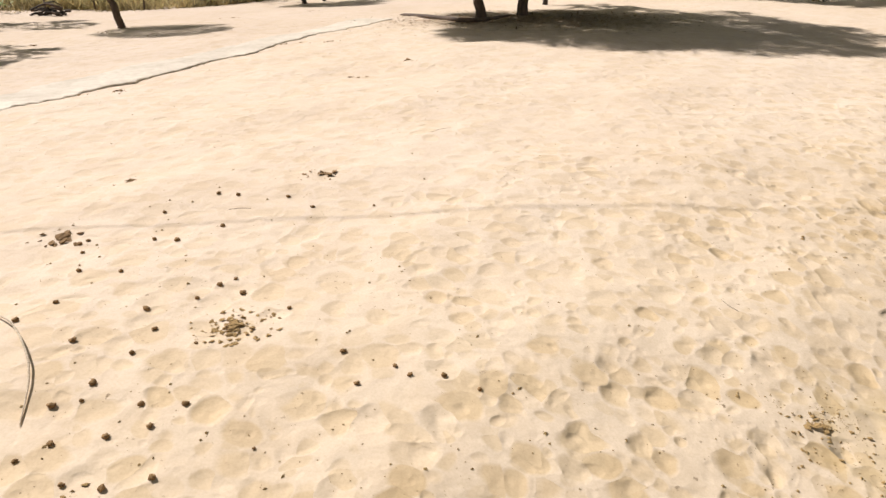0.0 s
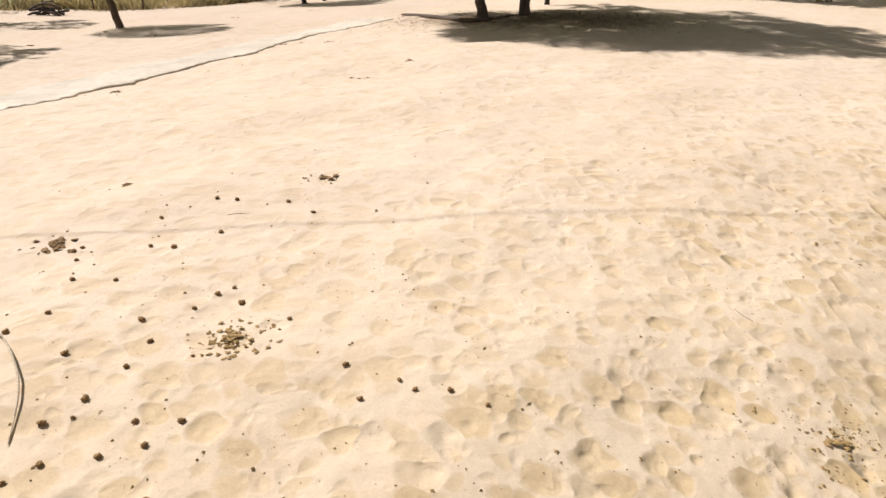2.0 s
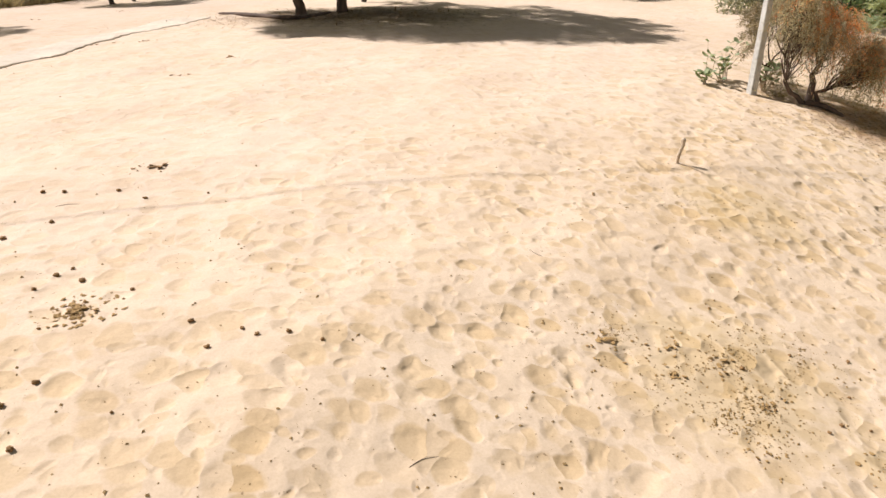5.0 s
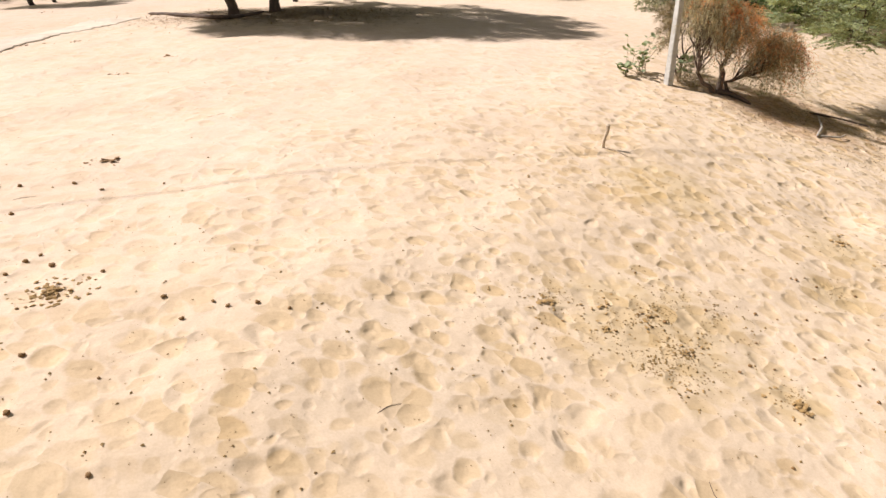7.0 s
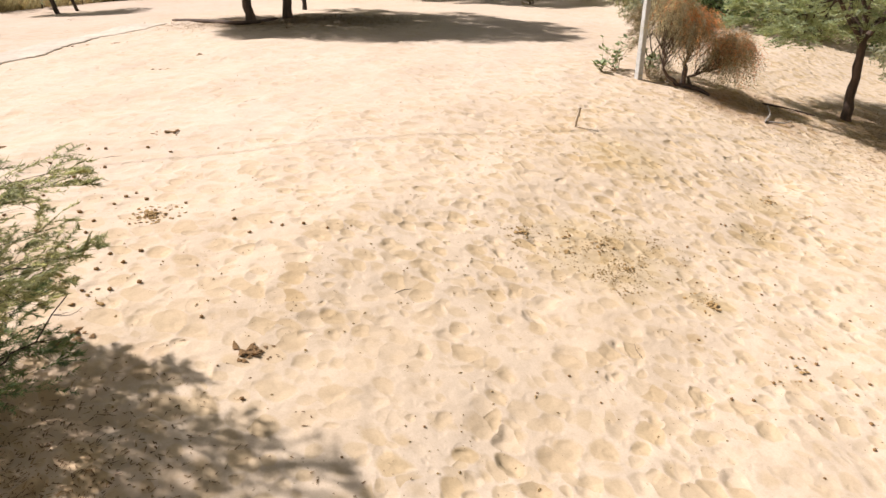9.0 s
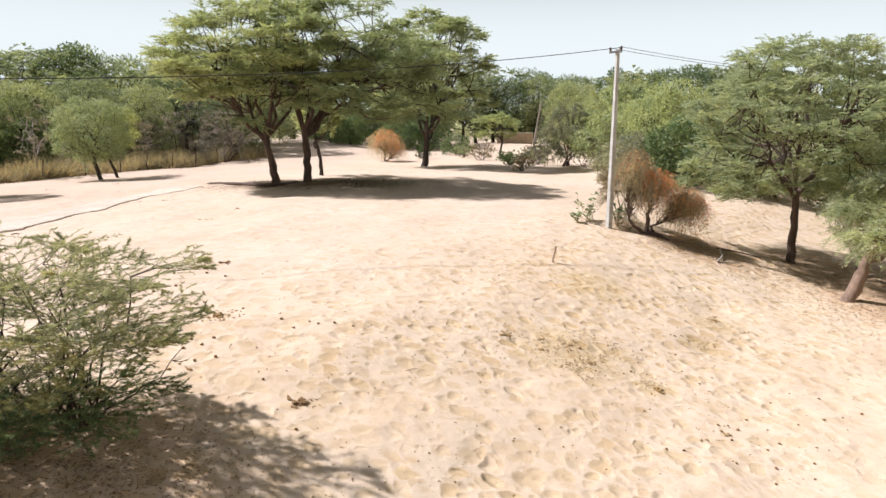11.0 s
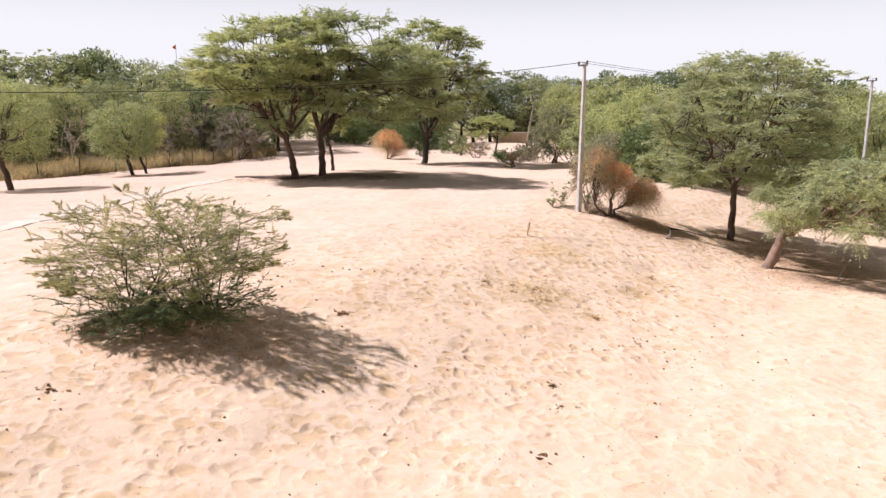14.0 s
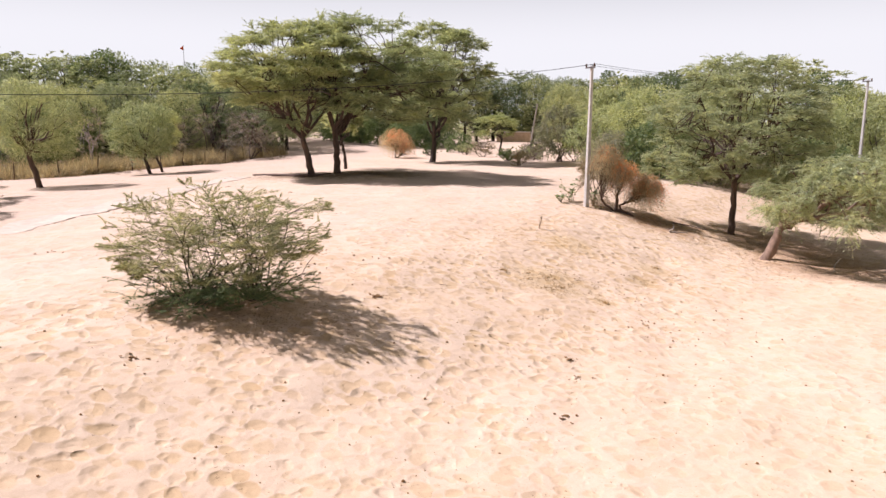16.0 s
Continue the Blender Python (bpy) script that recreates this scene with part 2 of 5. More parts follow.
LEAF_WOOD = leaf_material("wood_leaf", (0.245, 0.275, 0.148), (0.335, 0.365, 0.202), (0.43, 0.455, 0.275), 0.42, each=((0.42, 0.50, 0.48), (1.22, 1.16, 1.0)))
LEAF_WOOD_FRESH = leaf_material("fresh_wood_leaf", (0.30, 0.335, 0.155), (0.39, 0.425, 0.21), (0.49, 0.52, 0.295), 0.44, each=((0.58, 0.66, 0.62), (1.2, 1.15, 1.0)))
LEAF_DARK = leaf_material("dark_leaf", (0.10, 0.145, 0.065), (0.145, 0.195, 0.09), (0.20, 0.245, 0.12), 0.45)
# thorn bush leaf with the shade low in the bush put into its green
LEAF_LOW_SHADE = leaf_material("shaded_thorn_leaf", (0.10, 0.15, 0.085), (0.145, 0.195, 0.115), (0.20, 0.245, 0.15), 0.45)
LEAF_GREY = leaf_material("grey_green_leaf", (0.328, 0.355, 0.212), (0.42, 0.45, 0.276), (0.53, 0.555, 0.362), 0.47)
LEAF_DUSTY = leaf_material("dusty_grey_leaf", (0.24, 0.235, 0.165), (0.31, 0.30, 0.215), (0.38, 0.365, 0.27), 0.5)
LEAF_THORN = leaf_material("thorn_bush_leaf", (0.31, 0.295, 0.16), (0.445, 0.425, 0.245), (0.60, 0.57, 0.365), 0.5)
LEAF_BROWN = leaf_material("brown_twig", (0.18, 0.14, 0.10), (0.30, 0.235, 0.165), (0.40, 0.325, 0.23), 0.4)
LEAF_HAIR = leaf_material("dry_hair_twig", (0.37, 0.31, 0.235), (0.48, 0.41, 0.32), (0.59, 0.52, 0.42), 0.68)
LEAF_DEAD = leaf_material("dead_twig", (0.20, 0.16, 0.14), (0.33, 0.27, 0.235), (0.44, 0.37, 0.32), 0.35)
LEAF_STRAW = leaf_material("straw", (0.29, 0.22, 0.135), (0.44, 0.345, 0.215), (0.57, 0.465, 0.31), 0.45)
LEAF_BROAD = leaf_material("broad_leaf", (0.16, 0.20, 0.11), (0.26, 0.30, 0.18), (0.34, 0.38, 0.24), 0.35)
LEAF_LITTER = leaf_material("leaf_litter", (0.12, 0.062, 0.028), (0.24, 0.135, 0.064), (0.37, 0.235, 0.12), 0.1)
BARK = bark_material("dark_bark", (0.024, 0.017, 0.013), (0.08, 0.055, 0.039))
BARK_BROWN = bark_material("brown_bark", (0.042, 0.028, 0.02), (0.145, 0.092, 0.062))
BARK_PALE = bark_material("pale_dead_wood", (0.22, 0.19, 0.16), (0.45, 0.40, 0.34))
BARK_TAN = bark_material("tan_bark", (0.11, 0.07, 0.048), (0.32, 0.215, 0.15))
WOOD_DRY = bark_material("dry_stick_wood", (0.40, 0.30, 0.20), (0.70, 0.57, 0.42), 25.0)
CONCRETE = speckled_material("pole_concrete", (0.42, 0.40, 0.365), (0.58, 0.56, 0.51), 14.0, 0.85, 0.3, 0.006)
PAVING = speckled_material("worn_path_cement", (0.465, 0.375, 0.285), (0.59, 0.49, 0.385), 5.0, 0.9, 0.5, 0.012)
STEEL = speckled_material("galvanised_steel", (0.16, 0.15, 0.14), (0.30, 0.29, 0.28), 30.0, 0.5, 0.2, 0.002)
STEEL.node_tree.nodes["Principled BSDF"].inputs["Metallic"].default_value = 0.7
PORCELAIN = speckled_material("brown_porcelain", (0.10, 0.05, 0.03), (0.16, 0.08, 0.05), 20.0, 0.2, 0.05, 0.001)
CABLE = speckled_material("dark_cable", (0.012, 0.012, 0.012), (0.03, 0.03, 0.03), 40.0, 0.6, 0.1, 0.001)
CRUMB = speckled_material("dung_crumb", (0.17, 0.10, 0.032), (0.38, 0.255, 0.105), 50.0, 0.95, 0.6, 0.005)
DUNG = speckled_material("dry_dung", (0.14, 0.072, 0.024), (0.37, 0.21, 0.082), 60.0, 0.95, 0.9, 0.01)
CLOD = speckled_material("sand_clod", (0.27, 0.155, 0.048), (0.52, 0.335, 0.14), 40.0, 0.95, 0.8, 0.01)
MUD = speckled_material("mud_wall", (0.40, 0.30, 0.20), (0.54, 0.42, 0.30), 3.0, 0.9, 0.5, 0.02)
LIME = speckled_material("lime_plaster", (0.62, 0.60, 0.56), (0.78, 0.76, 0.72), 4.0, 0.9, 0.2, 0.01)
CLOTH = speckled_material("saffron_cloth", (0.55, 0.12, 0.04), (0.70, 0.20, 0.06), 6.0, 0.85, 0.1, 0.005)


# ---- mesh helpers ----
def mesh_object(name, verts, faces, mat, parent=None, label="", smooth=False):
    """One mesh from arrays: faces all with the same number of corners."""
    verts, faces = np.asarray(verts, np.float32), np.asarray(faces, np.int32)
    me = bpy.data.meshes.new(name)
    k = faces.shape[1]
    me.vertices.add(len(verts))
    me.vertices.foreach_set("co", verts.ravel())
    me.loops.add(faces.size)
    me.loops.foreach_set("vertex_index", faces.ravel())
    me.polygons.add(len(faces))
    me.polygons.foreach_set("loop_start", np.arange(0, faces.size, k, dtype=np.int32))
    me.polygons.foreach_set("use_smooth", np.full(len(faces), smooth))
    me.update(calc_edges=True)
    me.validate()
    me.materials.append(mat)
    ob = new(name, me)
    if parent:
        ob.parent = parent
    if label:
        tagged(ob, label)
    return ob


def part(name, bm, mat, parent, label=""):
    """Links a bmesh as one mesh object under a thing or a part."""
    me = bpy.data.meshes.new(name)
    bm.to_mesh(me)
    bm.free()
    me.materials.append(mat)
    ob = new(name, me)
    if parent:
        ob.parent = parent
    if label:
        tagged(ob, label)
    return ob


class Geo:
    """Collects tubes (quads) or leaves (triangles)."""

    def __init__(self):
        self.v, self.f, self.n = [], [], 0

    def add(self, v, f):
        self.v.append(np.asarray(v, float))
        self.f.append(np.asarray(f, int) + self.n)
        self.n += len(v)

    def tube(self, pts, radii, sides=5):
        pts, radii = np.asarray(pts, float), np.asarray(radii, float)
        m = len(pts)
        tan = np.gradient(pts, axis=0)
        tan /= np.linalg.norm(tan, axis=1)[:, None] + 1e-9
        ref = np.eye(3)[np.argmin(np.abs(pts[-1] - pts[0]))][None]
        a = np.cross(tan, ref)
        a /= np.linalg.norm(a, axis=1)[:, None] + 1e-9
        b = np.cross(tan, a)
        ang = np.linspace(0, 2 * np.pi, sides, endpoint=False)
        ring = pts[:, None] + radii[:, None, None] * (a[:, None] * np.cos(ang)[None, :, None] + b[:, None] * np.sin(ang)[None, :, None])
        i = np.arange(m - 1)[:, None] * sides
        j = np.arange(sides)[None]
        k = (j + 1) % sides
        f = np.stack([i + j, i + k, i + sides + k, i + sides + j], -1).reshape(-1, 4)
        self.add(ring.reshape(-1, 3), f)

    def leaves(self, at, way, length, width, rng, up=0.6, facing=None):
        """Pointed leaves, one triangle each: from the points at, along way, the flat side mostly up."""
        n = len(at)
        way = way / (np.linalg.norm(way, axis=1)[:, None] + 1e-9)
        nor = rng.normal(size=(n, 3)) * (1 - up) + np.array([0, 0, 1.0]) * up if facing is None else facing
        side = np.cross(way, nor)
        side /= np.linalg.norm(side, axis=1)[:, None] + 1e-9
        ln, wd = np.broadcast_to(length, (n,))[:, None], np.broadcast_to(width, (n,))[:, None]
        v = np.stack([at + side * wd * 0.5, at - side * wd * 0.5, at + way * ln], 1)
        self.add(v.reshape(-1, 3), np.arange(3 * n).reshape(n, 3))

    def make(self, name, mat, parent=None, label="", smooth=False):
        return mesh_object(name, np.concatenate(self.v), np.concatenate(self.f), mat, parent, label, smooth)


def bend(a, b, rng, wobble=0.12, steps=6, sag=0.0):
    """A crooked line from a to b."""
    a, b = np.asarray(a, float), np.asarray(b, float)
    t = np.linspace(0, 1, steps)[:, None]
    d = np.linalg.norm(b - a)
    p = a + (b - a) * t
    off = rng.normal(size=(steps, 3)) * wobble * d * 0.35
    off += rng.normal(size=(1, 3)) * wobble * d * np.sin(np.pi * t)
    off[0] = off[-1] = 0
    p = p + off
    p[:, 2] -= sag * d * np.sin(np.pi * t[:, 0])
    return p


# ---- the lie of the land: a level sandy flat that falls away into a hollow ----
def soft_step(v):
    return 1 / (1 + np.exp(-np.clip(v, -40, 40)))


def land(x, y):
    x, y = np.asarray(x, float), np.asarray(y, float)
    u = (-math.sin(0.601) * x + math.cos(0.601) * y - 1.709) / 4.049
    z = -1.23 + 1.004 * np.tanh(u) + 0.554 * np.exp(-((x - 2) ** 2 + (y - 27) ** 2) / 200) + 0.138 * np.exp(-((x + 1) ** 2 + (y - 2) ** 2) / 20)
    return z - 0.5 * soft_step((y - 33) / 5) * soft_step(-(x + 1) / 4) + 0.32 * soft_step((y - 30) / 6) * soft_step((x - 3) / 3) + 1.35 * np.exp(-((x - 10) / 9) ** 2 - ((y - 86) / 13) ** 2) + 0.8 * np.exp(-((x - 45) / 9) ** 2 - ((y - 94) / 8) ** 2)


def axis_steps(lo, hi, step, far, growth):
    mid = np.arange(lo, hi + step / 2, step)
    out, s, v = [], step, hi
    while v < far:
        s *= growth
        v += s
        out.append(v)
    low, s, v = [], step, lo
    while v > -far:
        s *= growth
        v -= s
        low.append(v)
    return np.concatenate([low[::-1], mid, out])


def waves(x, y, rng, count, length, amount):
    z = np.zeros(np.broadcast(x, y).shape)
    for _ in range(count):
        a, k, ph = rng.uniform(0, 2 * np.pi), 2 * np.pi / (length * rng.uniform(0.6, 1.6)), rng.uniform(0, 6.28)
        z += np.sin((np.cos(a) * x + np.sin(a) * y) * k + ph)
    return z * amount / math.sqrt(count)


GX = axis_steps(-10.0, 16.0, 0.115, 1500, 1.12)
GY = axis_steps(-10.0, 20.0, 0.115, 1500, 1.12)


def ground_heights():
    rng = np.random.default_rng(5)
    X, Y = np.meshgrid(GX, GY, indexing="ij")
    Z = land(X, Y)
    near = np.exp(-np.maximum(0, np.hypot(X - 3, Y - 8) - 40) / 30)
    Z += waves(X, Y, rng, 9, 3.2, 0.03) * near + waves(X, Y, rng, 9, 1.1, 0.006) * near
    Z += waves(X, Y, rng, 7, 60.0, 0.25) * (1 - near)
    # two dug-up hollows
    for cx, cy, r, depth in ((10.9, 7.8, 0.7, 0.14), (8.4, 5.3, 0.45, 0.08)):
        Z -= depth * np.exp(-((X - cx) ** 2 + (Y - cy) ** 2) / r ** 2)
    return Z


GZ = ground_heights()


def high(x, y):
    """The sand's height at a place."""
    i = int(np.clip(np.searchsorted(GX, x) - 1, 0, len(GX) - 2))
    j = int(np.clip(np.searchsorted(GY, y) - 1, 0, len(GY) - 2))
    u, v = (x - GX[i]) / (GX[i + 1] - GX[i]), (y - GY[j]) / (GY[j + 1] - GY[j])
    return float((GZ[i, j] * (1 - u) + GZ[i + 1, j] * u) * (1 - v) + (GZ[i, j + 1] * (1 - u) + GZ[i + 1, j + 1] * u) * v)


def build_ground():
    X, Y = np.meshgrid(GX, GY, indexing="ij")
    nx, ny = len(GX), len(GY)
    i, j = np.meshgrid(np.arange(nx - 1), np.arange(ny - 1), indexing="ij")
    a = (i * ny + j).ravel()
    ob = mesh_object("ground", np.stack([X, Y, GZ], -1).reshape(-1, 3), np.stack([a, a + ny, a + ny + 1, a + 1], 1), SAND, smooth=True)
    tagged(ob, "pale dry sand trampled with hoof prints", "sand", kind="structure")


build_ground()


def build_path():
    """A raised strip of worn cement along the paddock, its edge crumbling, its far side drowned in sand."""
    rng = np.random.default_rng(8)
    a, b = np.array([-10.6, 11.3]), np.array([-1.9, 28.6])
    d = (b - a) / np.linalg.norm(b - a)
    side = np.array([-d[1], d[0]])
    n, w = 130, 1.45
    length = np.linalg.norm(b - a)
    s = np.linspace(0, length, n)
    edge = np.cumsum(rng.normal(size=n)) * 0.03
    edge = edge - np.linspace(edge[0], edge[-1], n) + rng.normal(size=n) * 0.035
    edge2 = rng.normal(size=n) * 0.05
    wander = 0.06 * np.sin(s / length * 7.3) + 0.025 * np.sin(s * 1.4)
    v, f = [], []
    for k in range(n):
        p0 = a + d * s[k] + side * (edge[k] + wander[k])
        p1 = a + d * s[k] + side * (w * min(1, 0.35 + s[k] / 3) + edge2[k] + wander[k])
        pm = (p0 + p1) / 2
        lift = 0.045 * min(1, 0.2 + s[k] / 4)
        z0, zm, z1 = high(*p0), high(*pm), high(*p1)
        top0 = z0 * 0.6 + zm * 0.4 + lift + rng.normal() * 0.006
        v += [(*p0, z0 - 0.1), (*(p0 - side * 0.012), top0 - 0.015), (*(p0 + side * 0.02), top0), (*pm, zm + lift * 0.6), (*p1, z1 + 0.012), (*(p1 + side * 0.2), z1 - 0.08)]
        if k:
            for q in range(5):
                f.append((6 * k - 6 + q, 6 * k + q, 6 * k + q + 1, 6 * k - 6 + q + 1))
    ob = mesh_object("pavement", v, f, PAVING)
    tagged(ob, "worn pale cement path half buried in sand", "path", kind="structure")


build_path()


# ---- trees ----
def thing(name, x, y, z, label, category, group="", turn=0.0, kind=""):
    ob = new(name)
    ob.matrix_world = pose(x, y, z, 0, 0, turn)
    return tagged(ob, label, category, group, kind)


def tree_parts(root, seed, height, radius, fork, base, lean=(0, 0), trunk_r=0.2, pads=26, leaves=14000, leaf=(0.2, 0.055), leaf_mat=LEAF_ACACIA, bark=BARK,
               dome=0.55, flat=0.34, droop=0.0, centre=(0, 0), stems=1, stem_spread=0.35, inner=0.35, pad=0.24, twigs=4, spray=None, sides=5, egg=0.0, rim=0.0, mains=0, set_leaves=18):
    """A thorn tree: a trunk, steep limbs that spread into layered fans of leafy shoots. rim: how far the crown's underside rises
    towards its edge; egg: the height of the widest part of a rounded crown. Heights above the root."""
    rng = np.random.default_rng(seed)
    spray = spray or 0.15 * radius
    wood, crown = Geo(), Geo()
    top = np.array([lean[0], lean[1], fork])
    forks = []
    for k in range(stems):
        foot = np.array([rng.normal() * stem_spread * 0.4, rng.normal() * stem_spread * 0.4, -0.25]) if stems > 1 else np.array([0, 0, -0.25])
        tip = top + (rng.normal(size=3) * stem_spread if stems > 1 else 0)
        tip[2] = fork * rng.uniform(0.85, 1.15) if stems > 1 else fork
        line = bend(foot, tip, rng, 0.022, 10)
        rad = trunk_r * (1.0 - 0.32 * np.linspace(0, 1, 10)) * (1 if stems == 1 else 0.75)
        rad[0] *= 1.5
        rad[1] *= 1.12
        rad *= 1 + rng.normal(size=10) * 0.06
        wood.tube(line, rad, 10)
        forks.append(line[-1])
    limbs = []
    n_main = mains or min(7, max(4, int(pads / 5)))
    for k in range(n_main):
        a = 2 * np.pi * (k + rng.uniform(-0.3, 0.3)) / n_main
        r = radius * rng.uniform(0.25, 0.6)
        h = fork + (height - fork) * rng.uniform(0.45, 0.74)
        end = np.array([centre[0] + r * np.cos(a), centre[1] + r * np.sin(a), h])
        start = forks[k % len(forks)] - np.array([0, 0, 0.22 * fork * rng.random()])
        line = bend(start, end, rng, 0.07, 8, sag=0.05)
        wood.tube(line, trunk_r * np.linspace(0.46, 0.16, 8), sides + 2)
        limbs.append(line)
    sizes = rng.uniform(0.6, 1.35, pads)
    share = sizes ** 2 / (sizes ** 2).sum()
    for k in range(pads):
        low = rng.random() < inner
        a = 2.399963 * k + rng.uniform(-0.35, 0.35)
        r = radius * (math.sqrt((k + 0.5) / pads) if not low else rng.uniform(0.3, 0.98)) * rng.uniform(0.88, 1.06)
        rel = min(1.0, r / radius)
        h = height - (height - base) * dome * rel ** 2.4 - rng.uniform(0, 0.08) * (height - base)
        if low:
            under = base + rim * (height - base) * rel ** 1.5
            h = under + max(0.0, h - under) * rng.uniform(0.0, 0.75)
        if egg:
            v = (k + rng.random()) / pads
            h = base + (height - base) * v
            edge = math.sqrt(max(0.05, 1 - ((v - egg) / (1.04 - egg)) ** 2)) if v > egg else math.sqrt(1 - 0.55 * ((egg - v) / egg) ** 2)
            r = radius * edge * rng.random() ** 0.38
        pr = radius * pad * sizes[k]
        c = np.array([centre[0] + r * np.cos(a), centre[1] + r * np.sin(a), h - flat * pr])
        best = min(limbs, key=lambda ln: np.linalg.norm(ln[-1] - c))
        start = best[rng.integers(3, 8)]
        line = bend(start, c, rng, 0.10, 6, sag=0.04)
        wood.tube(line, trunk_r * np.linspace(0.2, 0.06, 6), sides - 1)
        # each fan: level branchlets that radiate outwards, feathered with leafy shoots on both sides
        count = 11
        ray = rng.normal(size=(count, 3)) * np.array([1, 1, flat]) + np.array([np.cos(a), np.sin(a), 0.0]) * 0.55
        ray /= np.linalg.norm(ray, axis=1)[:, None] + 0.25
        for j in range(min(twigs, count)):
            wood.tube(bend(line[-1] if j % 2 else line[-2], c + ray[j] * pr * 0.9, rng, 0.08, 4), trunk_r * np.array([0.06, 0.045, 0.03, 0.012]), 3)
        m = set_leaves
        tw = max(4, int(leaves * share[k]) // m)
        which = rng.integers(0, count, tw)
        out = rng.random(tw) ** 0.6
        d = ray[which]
        o = c + d * (out * pr)[:, None] + rng.normal(size=(tw, 3)) * np.array([0.12, 0.12, 0.5 * flat]) * pr * 0.5
        d = d / np.linalg.norm(d, axis=1)[:, None]
        across = np.cross(d, [0, 0, 1.0])
        way = 0.8 * d + across * np.where(rng.random(tw) < 0.5, 0.75, -0.75)[:, None] + rng.normal(size=(tw, 3)) * np.array([0.3, 0.3, 0.16])
        way[:, 2] += 0.16 - droop
        way /= np.linalg.norm(way, axis=1)[:, None]
        u = np.linspace(0, 1, m)
        run = spray * rng.uniform(0.5, 1.4, tw)
        at = o[:, None] + way[:, None] * (u[None, :, None] * run[:, None, None]) + rng.normal(size=(tw, m, 3)) * leaf[0] * np.array([0.16, 0.16, 0.12])
        at[..., 2] -= (0.16 + droop) * u[None] ** 2 * run[:, None]
        at = at.reshape(-1, 3)
        across = np.cross(way, [0, 0, 1.0])
        side = np.where(np.arange(m) % 2, 1.0, -1.0)
        face = (rng.normal(size=(tw, 1, 3)) * 0.5 + np.array([0, 0, 0.7])) + rng.normal(size=(tw, m, 3)) * 0.2
        lw = 0.75 * way[:, None] + 0.8 * across[:, None] * side[None, :, None] + rng.normal(size=(tw, m, 3)) * np.array([0.35, 0.35, 0.28])
        crown.leaves(at, lw.reshape(-1, 3), leaf[0] * rng.uniform(0.6, 1.25, tw * m), leaf[1] * rng.uniform(0.7, 1.4, tw * m), rng, 0.42, face.reshape(-1, 3))
    wood.make("trunk", bark, root, smooth=True)
    crown.make("crown", leaf_mat, root)


def mound_parts(root, seed, height, radius, fork, base, trunk_r=0.15, lean=(0, 0), centre=(0, 0), lobes=22, leaves=12000, leaf=(0.2, 0.1), leaf_mat=LEAF_GREY, bark=BARK, stems=1, stem_spread=0.4, egg=0.4, lobe=0.36, squash=0.62, droop=0.0):
    """A tree or bush with a close rounded crown of billowing lobes, each a shell of small leaves; widest at the height egg."""
    rng = np.random.default_rng(seed)
    wood, crown = Geo(), Geo()
    forks = []
    for k in range(stems):
        spread = stem_spread if stems > 1 else 0.0
        foot = np.array([rng.normal() * spread * 0.4, rng.normal() * spread * 0.4, -0.25])
        tip = np.array([lean[0] + rng.normal() * spread, lean[1] + rng.normal() * spread, fork * rng.uniform(0.9, 1.1)])
        line = bend(foot, tip, rng, 0.05, 8)
        rad = trunk_r * np.linspace(1.0, 0.68, 8) * (1 if stems == 1 else 0.7)
        rad[0] *= 1.4
        wood.tube(line, rad, 8)
        forks.append(line[-1])
    sizes = rng.uniform(0.65, 1.25, lobes)
    share = sizes ** 2 / (sizes ** 2).sum()
    for k in range(lobes):
        a = 2.399963 * k + rng.uniform(-0.4, 0.4)
        v = (k + rng.random()) / lobes
        edge = math.sqrt(max(0.04, 1 - ((v - egg) / (1.05 - egg)) ** 2)) if v > egg else math.sqrt(1 - 0.6 * ((egg - v) / egg) ** 2)
        lr = radius * lobe * sizes[k]
        r = max(0.0, radius * edge * rng.random() ** 0.3 - 0.55 * lr)
        c = np.array([centre[0] + r * np.cos(a), centre[1] + r * np.sin(a), base + (height - base) * v - 0.4 * squash * lr])
        wood.tube(bend(forks[k % len(forks)], c, rng, 0.09, 6, sag=0.05), trunk_r * np.linspace(0.4, 0.08, 6), 4)
        n = max(8, int(leaves * share[k]))
        d = rng.normal(size=(n, 3)) + np.array([0.5 * np.cos(a), 0.5 * np.sin(a), 0.45])
        d /= np.linalg.norm(d, axis=1)[:, None]
        rough = 1 + 0.16 * np.sin(5 * d[:, 0] + k) * np.sin(6 * d[:, 1] + 2 * k) + 0.1 * np.sin(11 * d[:, 2] + 9 * d[:, 0])
        at = c + d * (lr * rough * rng.random(n) ** 0.22)[:, None] * np.array([1, 1, squash])
        way = d * 0.55 + rng.normal(size=(n, 3)) * 0.6
        way[:, 2] -= droop
        face = d * np.array([1, 1, 1 / squash]) * 0.8 + rng.normal(size=(n, 3)) * 0.35
        crown.leaves(at, way, leaf[0] * rng.uniform(0.6, 1.3, n), leaf[1] * rng.uniform(0.7, 1.3, n), rng, 0.4, face)
    wood.make("trunk", bark, root, smooth=True)
    crown.make("crown", leaf_mat, root)


def mound_tree(name, x, y, label, category="tree", group="", turn=0.0, **kw):
    root = thing(name, x, y, high(x, y), label, category, group, turn)
    mound_parts(root, **kw)
    return root


def tree(name, x, y, label, category="tree", group="", turn=0.0, **kw):
    root = thing(name, x, y, high(x, y), label, category, group, turn)
    tree_parts(root, **kw)
    return root


